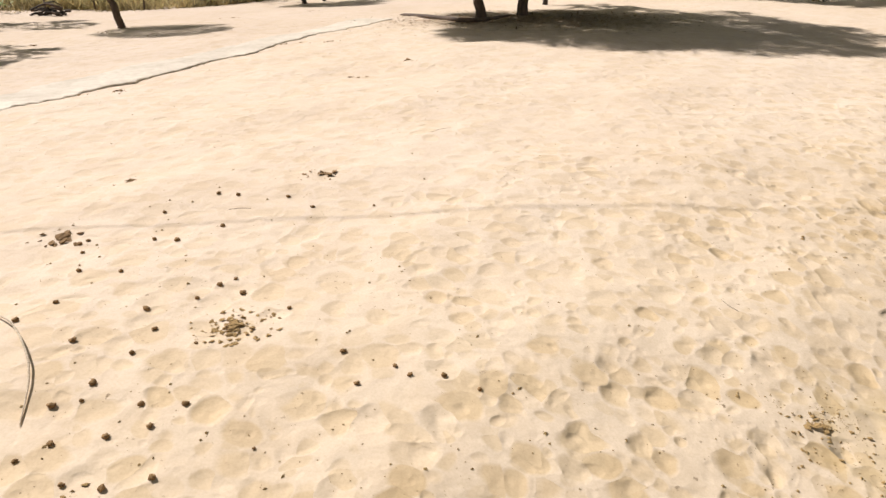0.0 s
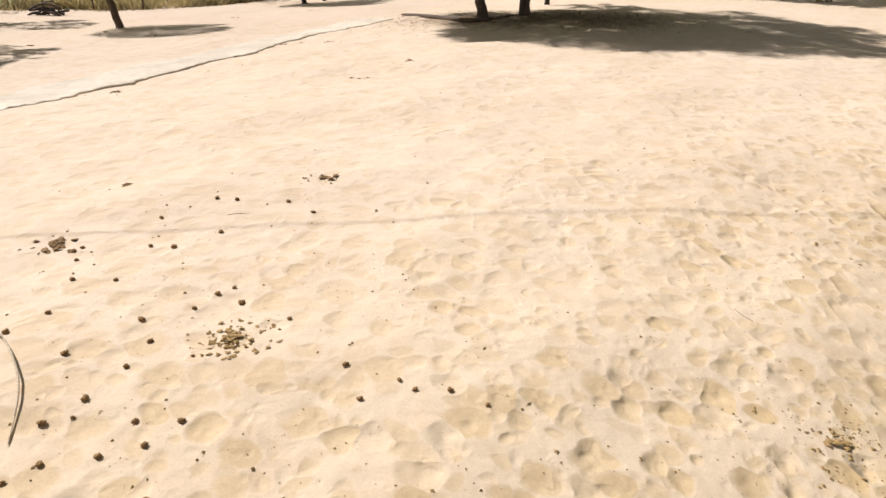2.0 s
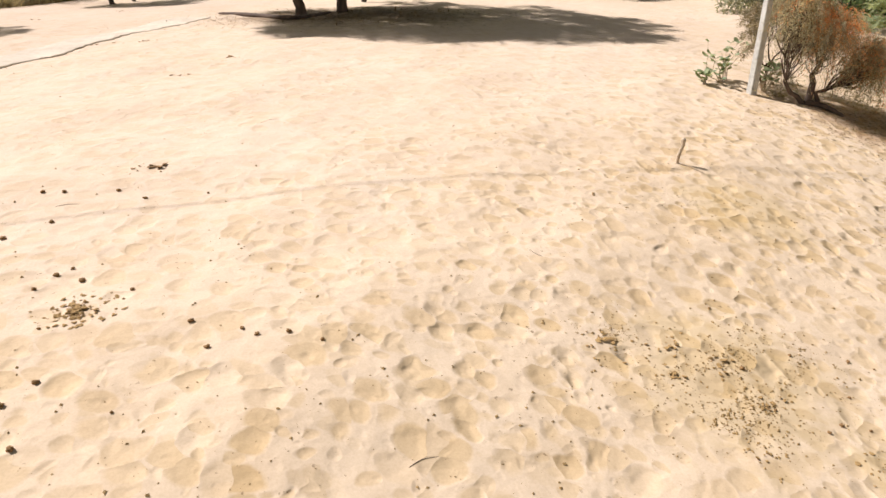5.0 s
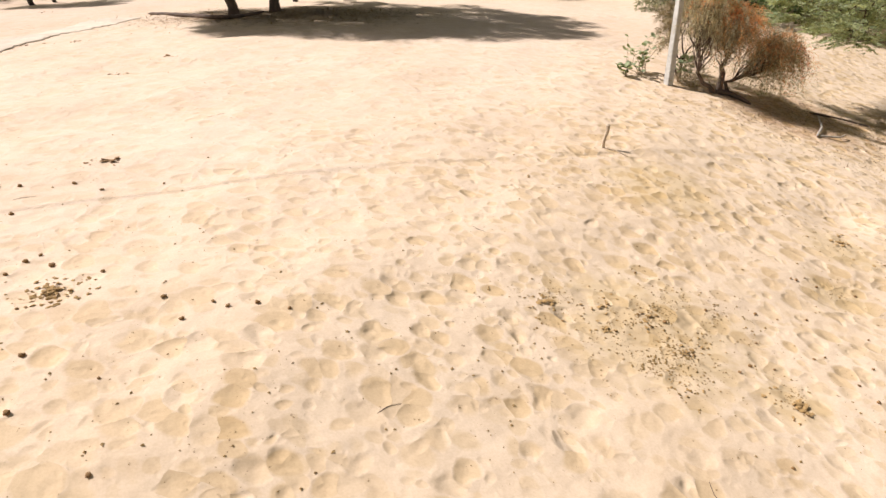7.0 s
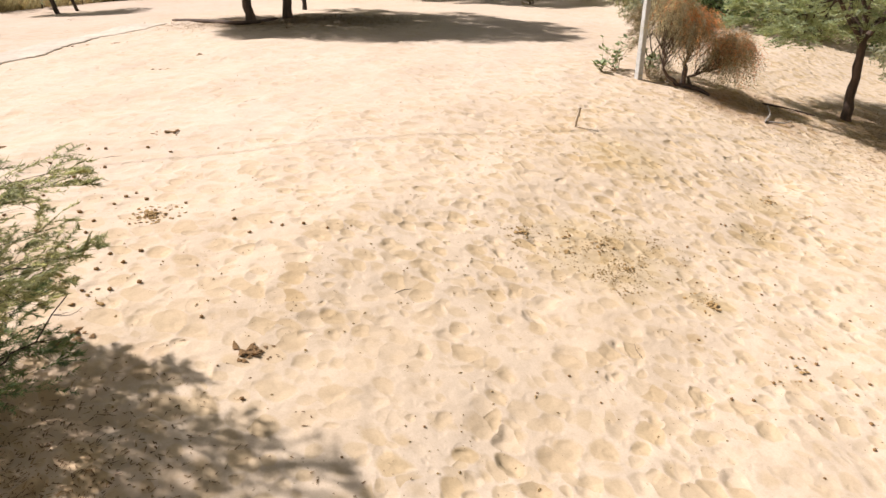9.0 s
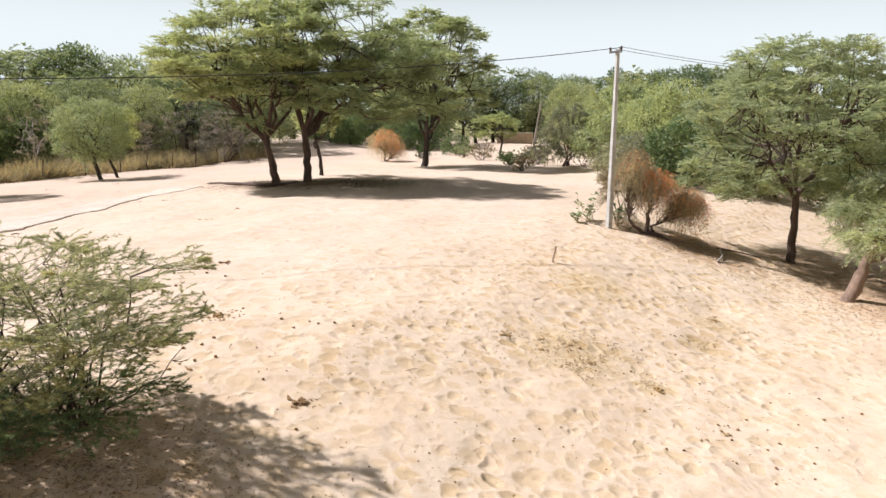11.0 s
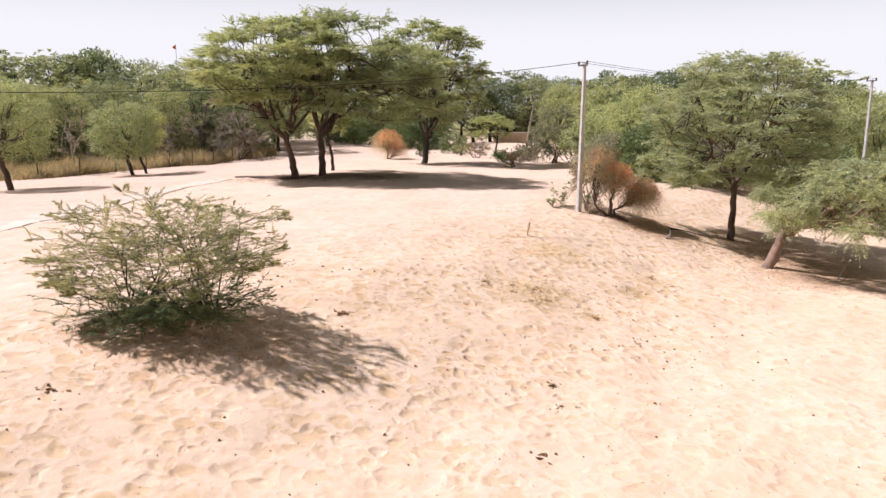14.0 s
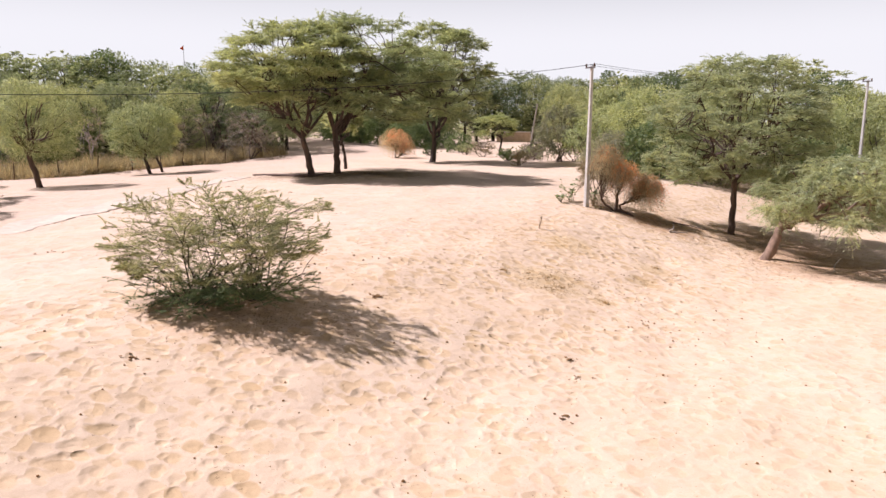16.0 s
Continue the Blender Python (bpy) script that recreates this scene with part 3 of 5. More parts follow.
def shrub_parts(root, seed, spread, height, stems, leaf, leaves, leaf_mat, bark, skirt=0.25, bases=((0, 0),), stem_r=0.03, droop=0.0, up=0.5, twig_len=0.5, levels=(5, 5), level=1.0, arch=0.5, low=0, rise=0.22, bare=3, sag=0.06, lift=0.0, low_mat=None):
    """A many-stemmed shrub: stems, branches and straight twigs, each twig feathered with leaves on both sides."""
    rng = np.random.default_rng(seed)
    wood = Geo()
    twigs, low_twigs = [], []

    def inside(p):
        q = math.hypot(p[0] / spread[0], p[1] / spread[1])
        return q < rim and floor_z + lift * height * q * q < p[2] < height * (1.06 - arch * min(1.0, q) ** 2) * rim

    def reach_to(a, d, ln):
        """A tip from a along d, drawn in until it lies within the shrub's outline."""
        for k in range(7):
            p = a + d * ln * 0.8 ** k
            if inside(p):
                break
        p[2] = max(p[2], 0.03)
        return p

    for k in range(stems + low):
        bx, by = bases[k % len(bases)]
        rim = rng.uniform(0.9, 1.08)
        floor_z = 0.03 if k < stems else -9.0
        a = 2.399963 * k + rng.uniform(-0.4, 0.4)
        far = rng.uniform(skirt, 1.0)
        tip = np.array([bx * 1.15 + spread[0] * 0.62 * far * np.cos(a), by * 1.15 + spread[1] * 0.62 * far * np.sin(a), height * rng.uniform(0.35, 0.85) * (1.1 - (arch + 0.12) * far ** 2)])
        if k >= stems:
            tip = np.array([0.5 * bx + 0.26 * rng.normal(), by - 0.2 + 0.22 * rng.normal(), height * rng.uniform(0.05, 0.18)])
        line = bend((bx + rng.normal() * 0.06, by + rng.normal() * 0.06, -0.08), tip, rng, 0.10, 8, sag=sag)
        wood.tube(line, stem_r * np.linspace(1.0, 0.3, 8) * rng.uniform(0.7, 1.3), 6)
        for j in range(levels[0]):
            p = line[rng.integers(bare, 8) if k < stems else rng.integers(2, 8)]
            d = np.array([p[0], p[1], 0.0]) / max(spread) + (tip - line[0]) * np.array([0.4, 0.4, 0.25 * level]) + rng.normal(size=3) * np.array([0.7, 0.7, 0.4 * level])
            d[2] += rise - droop
            d /= np.linalg.norm(d)
            b = bend(p, reach_to(p, d, twig_len * rng.uniform(0.7, 1.6)), rng, 0.10, 5)
            wood.tube(b, stem_r * np.linspace(0.3, 0.12, 5), 4)
            for _ in range(levels[1]):
                p2 = b[rng.integers(1, 5)]
                if lift and not inside(p2):
                    continue
                d2 = 0.8 * d + rng.normal(size=3) * np.array([0.6, 0.6, 0.42 * level])
                d2[2] += 0.6 * rise - droop
                d2 /= np.linalg.norm(d2)
                t = bend(p2, reach_to(p2, d2, twig_len * rng.uniform(0.4, 1.0)), rng, 0.05, 4, sag=-0.04)
                wood.tube(t, stem_r * np.array([0.11, 0.085, 0.06, 0.025]), 3)
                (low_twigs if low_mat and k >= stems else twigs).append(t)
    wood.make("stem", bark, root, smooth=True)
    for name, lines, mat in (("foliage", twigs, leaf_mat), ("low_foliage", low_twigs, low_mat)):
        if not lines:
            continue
        T = np.array(lines)
        m = max(2, leaves // (len(twigs) + len(low_twigs)))
        s = rng.random((len(T), m)) ** 0.8 * 2.999
        i = s.astype(int)
        u = (s - i)[..., None]
        r = np.arange(len(T))[:, None]
        at = T[r, i] * (1 - u) + T[r, i + 1] * u
        way = (T[:, -1] - T[:, 0])[:, None]
        way = way / (np.linalg.norm(way, axis=-1, keepdims=True) + 1e-6)
        across = np.cross(way, np.array([0, 0, 1.0]) + rng.normal(size=(len(T), 1, 3)) * 0.35)
        across /= np.linalg.norm(across, axis=-1, keepdims=True) + 1e-6
        sign = np.where(rng.random((len(T), m, 1)) < 0.5, -1.0, 1.0)
        out = way * 0.75 + across * sign * 0.85 + rng.normal(size=(len(T), m, 3)) * 0.28
        out[..., 2] -= droop
        at, out = at.reshape(-1, 3), out.reshape(-1, 3)
        crown = Geo()
        crown.leaves(at, out, leaf[0] * rng.uniform(0.6, 1.3, len(at)), leaf[1] * rng.uniform(0.7, 1.3, len(at)), rng, up)
        crown.make(name, mat, root, "low foliage tinted darker for the shade it lies in" if name == "low_foliage" else "")


def shrub(name, x, y, label, category="shrub", group="", turn=0.0, **kw):
    root = thing(name, x, y, high(x, y), label, category, group, turn)
    shrub_parts(root, **kw)
    return root


# the pair of umbrella thorns that shade the paddock's far side
tree("acacia_tree", 1.5, 28.3, "tall umbrella thorn with dark leaning trunk and feathery flat crown", seed=11, height=8.9, radius=4.6, fork=2.3, base=3.2, lean=(-0.5, 0.1), trunk_r=0.21,
     pads=112, leaves=186000, bark=BARK_BROWN, centre=(-0.55, 0.2), leaf=(0.113, 0.044), pad=0.2, flat=0.2, inner=0.56, spray=0.55, rim=0.36, mains=8)
tree("acacia_tree", 3.1, 29.0, "tall umbrella thorn with dark upright trunk and feathery wide crown", seed=12, height=9.3, radius=5.2, fork=2.7, base=2.9, lean=(-0.1, 0.0), trunk_r=0.22,
     pads=116, leaves=186000, bark=BARK_BROWN, centre=(1.7, -0.3), leaf=(0.113, 0.044), pad=0.2, flat=0.2, inner=0.6, spray=0.55, rim=0.06, mains=8)
tree("acacia_tree", 14.5, 45.0, "tall spreading thorn tree with flat yellowish-green crown", seed=13, height=11.8, radius=4.5, fork=2.5, base=2.9, lean=(0.2, 0), trunk_r=0.27,
     pads=84, leaves=88000, centre=(0.5, 0), leaf=(0.18, 0.066), dome=0.42, pad=0.21, flat=0.22, inner=0.55, rim=0.2)
tree("acacia_tree", 18.1, 12.3, "broad thorn tree with straight brown trunk and layered olive crown", seed=14, height=7.85, radius=3.72, fork=2.6, base=2.6, lean=(-0.05, 0.05), trunk_r=0.16,
     pads=120, leaves=182000, leaf_mat=LEAF_GREY, bark=BARK_BROWN, centre=(0.13, 0.22), leaf=(0.09, 0.036), pad=0.23, flat=0.2, egg=0.27, spray=0.42, mains=8)
tree("mesquite_tree", 16.2, 8.3, "low mesquite tree with thick leaning trunk and drooping pale green sprays", seed=15, height=4.2, radius=2.9, fork=1.55, base=1.55, lean=(0.7, -0.1), trunk_r=0.22,
     pads=54, leaves=78000, bark=BARK_TAN, leaf_mat=LEAF_GREY, spray=0.5, centre=(2.2, -1.3), leaf=(0.095, 0.032), dome=0.6, droop=0.22, flat=0.35, pad=0.22)
mound_tree("young_tree", -8.0, 44.0, "small round olive-green tree with crooked trunk", seed=16, height=5.2, radius=2.6, fork=1.7, base=1.75, lean=(-0.4, 0), trunk_r=0.15,
           lobes=26, leaves=20000, leaf_mat=LEAF_ACACIA, centre=(-0.3, 0), leaf=(0.15, 0.05), egg=0.45, droop=0.3)
mound_tree("young_tree", -7.2, 46.5, "small slender tree with leaning bare trunk", seed=17, height=4.8, radius=1.7, fork=2.2, base=2.4, lean=(-0.6, 0), trunk_r=0.11,
           lobes=12, leaves=7000, leaf_mat=LEAF_FRESH, leaf=(0.15, 0.05), droop=0.3)
mound_tree("young_tree", -13.0, 29.5, "olive-green tree with crooked reddish trunk", seed=18, height=5.4, radius=2.5, fork=2.0, base=2.0, lean=(-0.45, 0), trunk_r=0.17,
           lobes=26, leaves=24000, leaf_mat=LEAF_ACACIA, bark=BARK_BROWN, centre=(0.1, 0), leaf=(0.12, 0.04), egg=0.5, droop=0.3)

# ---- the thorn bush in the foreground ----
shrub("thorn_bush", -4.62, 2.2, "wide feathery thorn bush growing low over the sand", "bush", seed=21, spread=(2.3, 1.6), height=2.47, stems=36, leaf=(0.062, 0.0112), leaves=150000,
      leaf_mat=LEAF_THORN, bark=BARK, bases=((0.75, 0.0), (-0.7, 0.0), (0.6, 0.1), (-0.5, 0.1)), stem_r=0.0145, twig_len=0.8, levels=(6, 8), up=0.45, level=0.22, skirt=0.38, arch=0.22, low=11, rise=0.06, bare=4, sag=-0.06, lift=0.46, low_mat=LEAF_LOW_SHADE)

# ---- beside the electric pole ----
def hair_shrub(x, y, label, seed, clumps):
    """Crooked stems carry mops of hair-fine drooping twigs, rusty where the tips have dried: clumps of (place, radius, height, twigs, share of rust)."""
    rng = np.random.default_rng(seed)
    root = thing("rusty_shrub", x, y, high(x, y), label, "shrub")
    for k, (cx, cy, cz, r, tall, count, rust) in enumerate(clumps):
        c = np.array([cx, cy, cz])
        g = Geo()
        foot = np.array([rng.normal() * 0.06 + 0.12 * k, rng.normal() * 0.06, -0.1])
        line = bend(foot, c - np.array([0, 0, 0.25 * tall]), rng, 0.10, 8, sag=-0.08)
        g.tube(line, np.array([0.11, 0.085, 0.075, 0.065, 0.055, 0.045, 0.035, 0.025]) * (1.0 if k == 1 else 0.7), 8)
        d = rng.normal(size=(count, 3))
        d /= np.linalg.norm(d, axis=1)[:, None]
        o = c + d * (rng.random(count) ** 0.5)[:, None] * np.array([r, r, 0.42 * tall]) * 0.8
        for j in range(0, count, 14):
            g.tube(bend(line[rng.integers(3, 8)], o[j], rng, 0.12, 5), [0.016, 0.012, 0.009, 0.006, 0.003], 4)
        g.make("stem", BARK_BROWN, root, smooth=True)
        run = rng.uniform(0.35, 0.95, count)
        out = d * np.array([1, 1, 0.5]) + rng.normal(size=(count, 3)) * 0.35
        out[:, 2] += 0.15
        m = 22
        u = np.linspace(0, 1, m)
        at = o[:, None] + out[:, None] * (u[None, :, None] * run[:, None, None] * 0.55)
        at[..., 2] -= u[None] ** 1.8 * run[:, None] * 0.95
        at += rng.normal(size=at.shape) * 0.018
        at[..., 2] = np.maximum(at[..., 2], 0.08)
        lw = np.gradient(at, axis=1) * 12 + rng.normal(size=at.shape) * 0.5
        red = ((o - c) @ np.array([0.45, -0.2, 0.8]) / r + rng.normal(size=count) * 0.55) > np.quantile((o - c) @ np.array([0.45, -0.2, 0.8]) / r, 1 - rust)
        for name, pick, mat in (("foliage", ~red, LEAF_HAIR), ("dried_foliage", red, LEAF_RUST)):
            f = Geo()
            n = int(pick.sum()) * m
            f.leaves(at[pick].reshape(-1, 3), lw[pick].reshape(-1, 3), rng.uniform(0.05, 0.12, n), rng.uniform(0.008, 0.017, n), rng, 0.2)
            f.make(name, mat, root, "rust-red dried twigs" if mat is LEAF_RUST else "")


hair_shrub(12.75, 13.75, "dry shrub with crooked stems and drooping twigs, rust-red on top", 27,
           ((-0.42, 0.25, 2.35, 0.68, 2.1, 820, 0.006), (0.25, -0.1, 1.8, 0.78, 1.5, 760, 0.32), (1.32, -0.45, 1.15, 0.74, 1.8, 1000, 0.06)))

# two trees whose shade reaches the path
tree("young_tree", -16.4, 22.9, "olive-green tree whose shade falls across the sand", seed=19, height=5.0, radius=2.4, fork=1.9, base=2.0, trunk_r=0.17, pads=24, leaves=8000, bark=BARK_BROWN, leaf=(0.22, 0.06), dome=0.7, flat=0.6)
tree("young_tree", -20.3, 33.2, "olive-green tree standing beside the straw", seed=22, height=5.4, radius=2.6, fork=2.0, base=2.4, trunk_r=0.17, pads=26, leaves=9000, bark=BARK_BROWN, leaf=(0.2, 0.06), dome=0.6, flat=0.3)
tree("young_tree", -15.8, 17.0, "small olive-green tree beside the buried path", seed=20, height=4.6, radius=2.2, fork=1.7, base=1.8, trunk_r=0.15, pads=22, leaves=7000, bark=BARK_BROWN, leaf=(0.22, 0.06), dome=0.7, flat=0.6)
tree("young_tree", 4.7, 34.2, "slim young thorn tree behind the shaded trunks", seed=24, height=4.6, radius=1.6, fork=2.0, base=2.2, lean=(-0.3, 0), trunk_r=0.12, pads=16, leaves=6000, leaf=(0.2, 0.06), dome=0.7, flat=0.5)


# ---- electric poles and wires ----
def box_bm(bm, cx, cy, cz, sx, sy, sz, bevel=0.0):
    m = Matrix.Translation((cx, cy, cz)) @ Matrix.Diagonal((sx, sy, sz, 1))
    r = bmesh.ops.create_cube(bm, size=1, matrix=m)
    if bevel:
        bmesh.ops.bevel(bm, geom=list({e for v in r["verts"] for e in v.link_edges}), offset=bevel, segments=2, affect="EDGES")
    return r["verts"]


def electric_pole(x, y, tall, turn):
    z = high(x, y)
    root = thing("electric_pole", x, y, z, "tapered pale concrete electric pole with steel crossarm, standing in sand", "electric pole", "electric poles", turn)
    bm = bmesh.new()
    vs = box_bm(bm, 0, 0, tall / 2 - 0.3, 0.20, 0.20, tall + 0.6)
    for v in vs:
        k = 1 - 0.42 * max(0, v.co.z) / tall
        v.co.x *= k
        v.co.y *= k
    bmesh.ops.bevel(bm, geom=[e for e in bm.edges], offset=0.018, segments=2, affect="EDGES")
    part("shaft", bm, CONCRETE, root)
    bm = bmesh.new()
    box_bm(bm, 0, 0.09, tall - 0.08, 0.62, 0.05, 0.07, 0.008)
    arm = part("crossarm", bm, STEEL, root, "dark steel crossarm")
    bm = bmesh.new()
    box_bm(bm, 0, 0.0, tall - 0.08, 0.17, 0.26, 0.035, 0.006)
    part("clamp", bm, STEEL, root)
    for sx in (-0.26, 0.26):
        bm = bmesh.new()
        for k, (r, h) in enumerate(((0.03, 0.03), (0.055, 0.03), (0.04, 0.02), (0.05, 0.03), (0.025, 0.03))):
            bmesh.ops.create_cone(bm, cap_ends=True, segments=12, radius1=r, radius2=r * 0.85, depth=h, matrix=Matrix.Translation((sx, 0.09, tall - 0.03 + 0.028 * k)))
        part("insulator", bm, PORCELAIN, arm, "brown porcelain insulator")
    return root, Vector((x, y, z + tall + 0.06))


def wire(a, b, sag, radius=0.011, label="dark overhead power wire between concrete poles"):
    a, b = np.array(a), np.array(b)
    t = np.linspace(0, 1, 60)[:, None]
    p = a + (b - a) * t
    p[:, 2] -= 4 * sag * (t * (1 - t))[:, 0]
    g = Geo()
    g.tube(p, np.full(60, radius), 6)
    tagged(g.make("power_wire", CABLE, smooth=True), label, "wire", "power wires")


P1, T1 = electric_pole(11.67, 14.40, 6.22, 100)
P2, T2 = electric_pole(35.4, 20.7, 8.2, 105)
P0, T0 = electric_pole(-37.4, 4.85, 6.1, 101)
for off in (-0.26, 0.26):
    o = Vector((-0.17 * off, off, 0))
    if off < 0:
        wire(T1 + o, T0 + o, 1.93, 0.0125)
    wire(T1 + o, T2 + o, 0.45, 0.008)

# ---- the woods round the clearing ----
WOOD_KINDS = [
    ("thorn_tree", "umbrella thorn tree with flat olive crown among the woods", tree_parts, dict(seed=31, height=8.6, radius=4.4, fork=2.6, base=3.0, trunk_r=0.24, pads=34, leaves=10000, leaf=(0.22, 0.105), dome=0.8, flat=0.3, twigs=0, sides=4, leaf_mat=LEAF_WOOD)),
    ("thorn_tree", "rounded grey-green thorn tree among the woods", mound_parts, dict(seed=32, height=7.4, radius=4.2, fork=1.8, base=1.2, trunk_r=0.22, lobes=22, leaves=8500, leaf=(0.24, 0.13), leaf_mat=LEAF_WOOD)),
    ("mesquite_tree", "bushy yellow-green mesquite tree with low drooping branches", mound_parts, dict(seed=33, height=6.2, radius=3.9, fork=1.1, base=0.6, trunk_r=0.16, lobes=22, leaves=9500, leaf=(0.22, 0.11), leaf_mat=LEAF_WOOD_FRESH, droop=0.25, stems=3)),
    ("dark_tree", "dense dark-green tree standing in the woods", mound_parts, dict(seed=34, height=9.4, radius=3.9, fork=2.2, base=2.0, trunk_r=0.28, lobes=20, leaves=9000, leaf=(0.24, 0.15), leaf_mat=LEAF_DARK)),
    ("thorn_tree", "tall flat-topped thorn tree with open crown in the woods", tree_parts, dict(seed=35, height=9.8, radius=4.8, fork=3.2, base=4.6, trunk_r=0.26, pads=32, leaves=9500, leaf=(0.26, 0.11), dome=0.5, flat=0.24, twigs=0, sides=4, leaf_mat=LEAF_WOOD)),
    ("mesquite_bush", "dense green mesquite bush at the wood's edge", mound_parts, dict(seed=36, height=3.6, radius=2.9, fork=0.7, base=0.3, trunk_r=0.09, lobes=16, leaves=4800, leaf=(0.24, 0.13), stems=4, leaf_mat=LEAF_DARK, egg=0.3)),
    ("mesquite_bush", "dry grey-green bush at the wood's edge", mound_parts, dict(seed=37, height=3.2, radius=2.6, fork=0.6, base=0.3, trunk_r=0.08, lobes=16, leaves=5200, leaf=(0.22, 0.10), stems=4, leaf_mat=LEAF_DUSTY, egg=0.3, droop=0.3)),
    ("thorn_tree", "umbrella thorn tree with feathery olive crown at the wood's edge", tree_parts, dict(seed=41, height=8.6, radius=4.4, fork=2.6, base=2.6, trunk_r=0.24, pads=50, leaves=19000, leaf=(0.18, 0.082), dome=0.75, flat=0.26, pad=0.27, rim=0.1, twigs=0, sides=4, leaf_mat=LEAF_WOOD)),
    ("thorn_tree", "rounded grey-green thorn tree at the wood's edge", mound_parts, dict(seed=42, height=7.6, radius=4.2, fork=1.8, base=0.9, trunk_r=0.22, lobes=34, leaves=16500, leaf=(0.165, 0.082), leaf_mat=LEAF_WOOD, lobe=0.3)),
    ("mesquite_tree", "bushy yellow-green mesquite tree at the wood's edge", mound_parts, dict(seed=43, height=6.2, radius=3.9, fork=1.1, base=0.4, trunk_r=0.16, lobes=32, leaves=16500, leaf=(0.16, 0.075), leaf_mat=LEAF_WOOD_FRESH, droop=0.25, stems=3, lobe=0.3)),
]


def plant_woods():
    rng = np.random.default_rng(77)
    protos = []

    def put(kind, x, y, scale):
        name, label, build, kw = WOOD_KINDS[kind]
        m = pose(x, y, high(x, y), 0, 0, rng.uniform(0, 360))
        if kind not in {p[0] for p in protos}:
            root = new(name)
            tagged(root, label, "bush" if "bush" in name else "tree", "woods round the clearing")
            build(root, **kw)
            protos.append((kind, root))
            ob = root
            ob.matrix_world = m
        else:
            ob = copy_thing([p[1] for p in protos if p[0] == kind][0], m)
        ob.scale = (scale * rng.uniform(0.92, 1.08), scale * rng.uniform(0.92, 1.08), scale)

    # left wood, behind the straw
    for x in np.arange(-44, 6, 4.1):
        for row, y0 in enumerate((63, 71)):
            y = y0 + 0.30 * (x + 20) * (1 if x > -20 else 0.6) + rng.uniform(-2, 2)
            kinds = [0, 1] if x < -27 or row else [7, 8, 8, 9]
            put(int(rng.choice(kinds)), x + rng.uniform(-1.5, 1.5), y, rng.uniform(0.9, 1.12) * (1 + 0.1 * row))
    for x in np.arange(-42, -6, 4.5):
        put(int(rng.choice([5, 5, 6])), x + rng.uniform(-1, 1), 58.5 + 0.3 * max(0, x + 20) + rng.uniform(-1.5, 1.5), rng.uniform(0.7, 1.1))
    for x in np.arange(-36, 0, 4.2):
        put(5 if x < -16 else 6, x + rng.uniform(-1, 1), 68 + 0.3 * max(0, x + 20) + rng.uniform(-1.5, 1.5), rng.uniform(0.9, 1.2))
    for x in np.arange(-36, 0, 4.6):
        put(int(rng.choice([0, 1, 1])), x + rng.uniform(-1.5, 1.5), 84 + 0.2 * max(0, x + 20) + rng.uniform(-3, 3), rng.uniform(1.38, 1.6))
    # behind the clearing
    for x, y, k, s in ((-1, 86, 1, 1.2), (4, 96, 0, 1.4), (10, 101, 8, 1.35), (16.5, 94, 5, 1.6), (19.5, 92, 5, 1.35), (19, 99, 1, 1.35), (23, 90, 1, 1.3), (29, 97, 0, 1.3), (35, 103, 4, 1.3), (41, 106, 0, 1.35), (47, 107, 4, 1.35), (53, 103, 1, 1.6), (58, 97, 0, 1.35), (57, 84, 3, 1.2),
                       (60, 74, 0, 1.3), (27, 82, 5, 1.3), (22.5, 80, 5, 1.0), (48, 82, 1, 1.2), (44, 66, 2, 1.1), (50, 68, 1, 1.2), (13, 107, 1, 1.6), (6, 106, 0, 1.6),
                       (39, 56, 1, 0.95), (37, 50, 6, 1.6), (34, 48, 6, 1.2), (25, 66, 5, 0.6), (45, 71, 8, 0.95), (50, 85, 8, 1.2), (29, 90, 8, 1.2), (34, 104, 8, 1.4), (26, 98, 8, 1.4), (44, 107, 8, 1.5), (48, 104, 8, 1.42), (52.3, 101, 8, 1.42), (56.5, 96, 8, 1.45), (-15.3, 85.0, 3, 1.32), (-19.8, 65.5, 3, 0.62), (-9.0, 68.5, 3, 0.6), (-5.2, 70.0, 3, 0.55), (13.8, 80, 5, 1.0), (16.4, 81, 5, 0.9)):
        put(k, x, y, s)
    # right wood, behind the big thorn tree
    for x, y, k, s in ((26.8, 33.6, 2, 0.85), (27, 30.5, 2, 0.95), (30, 34, 1, 0.95), (28, 38, 2, 1.0), (30, 40, 0, 0.9), (33, 29, 2, 0.95), (36, 34, 1, 1.0), (38, 27, 2, 0.95), (43, 30, 0, 0.95),
                       (29, 24.5, 6, 1.15), (33, 22, 5, 1.1), (41, 21, 1, 0.8), (48, 36, 3, 0.9), (43, 28, 2, 1.15), (42.6, 24, 1, 1.0), (48.5, 33, 2, 1.2), (38, 42, 0, 1.0), (45, 46, 1, 1.1), (37, 15, 6, 1.1), (34, 18, 6, 0.9),
                       (28, 17, 6, 1.0), (31, 12.5, 2, 0.75), (54, 44, 0, 1.2),
                       (24.5, 26.5, 5, 1.0), (22.5, 29.5, 6, 0.9)):
        put(k + 7 if k < 3 and y < 37 else k, x, y, s)


plant_woods()


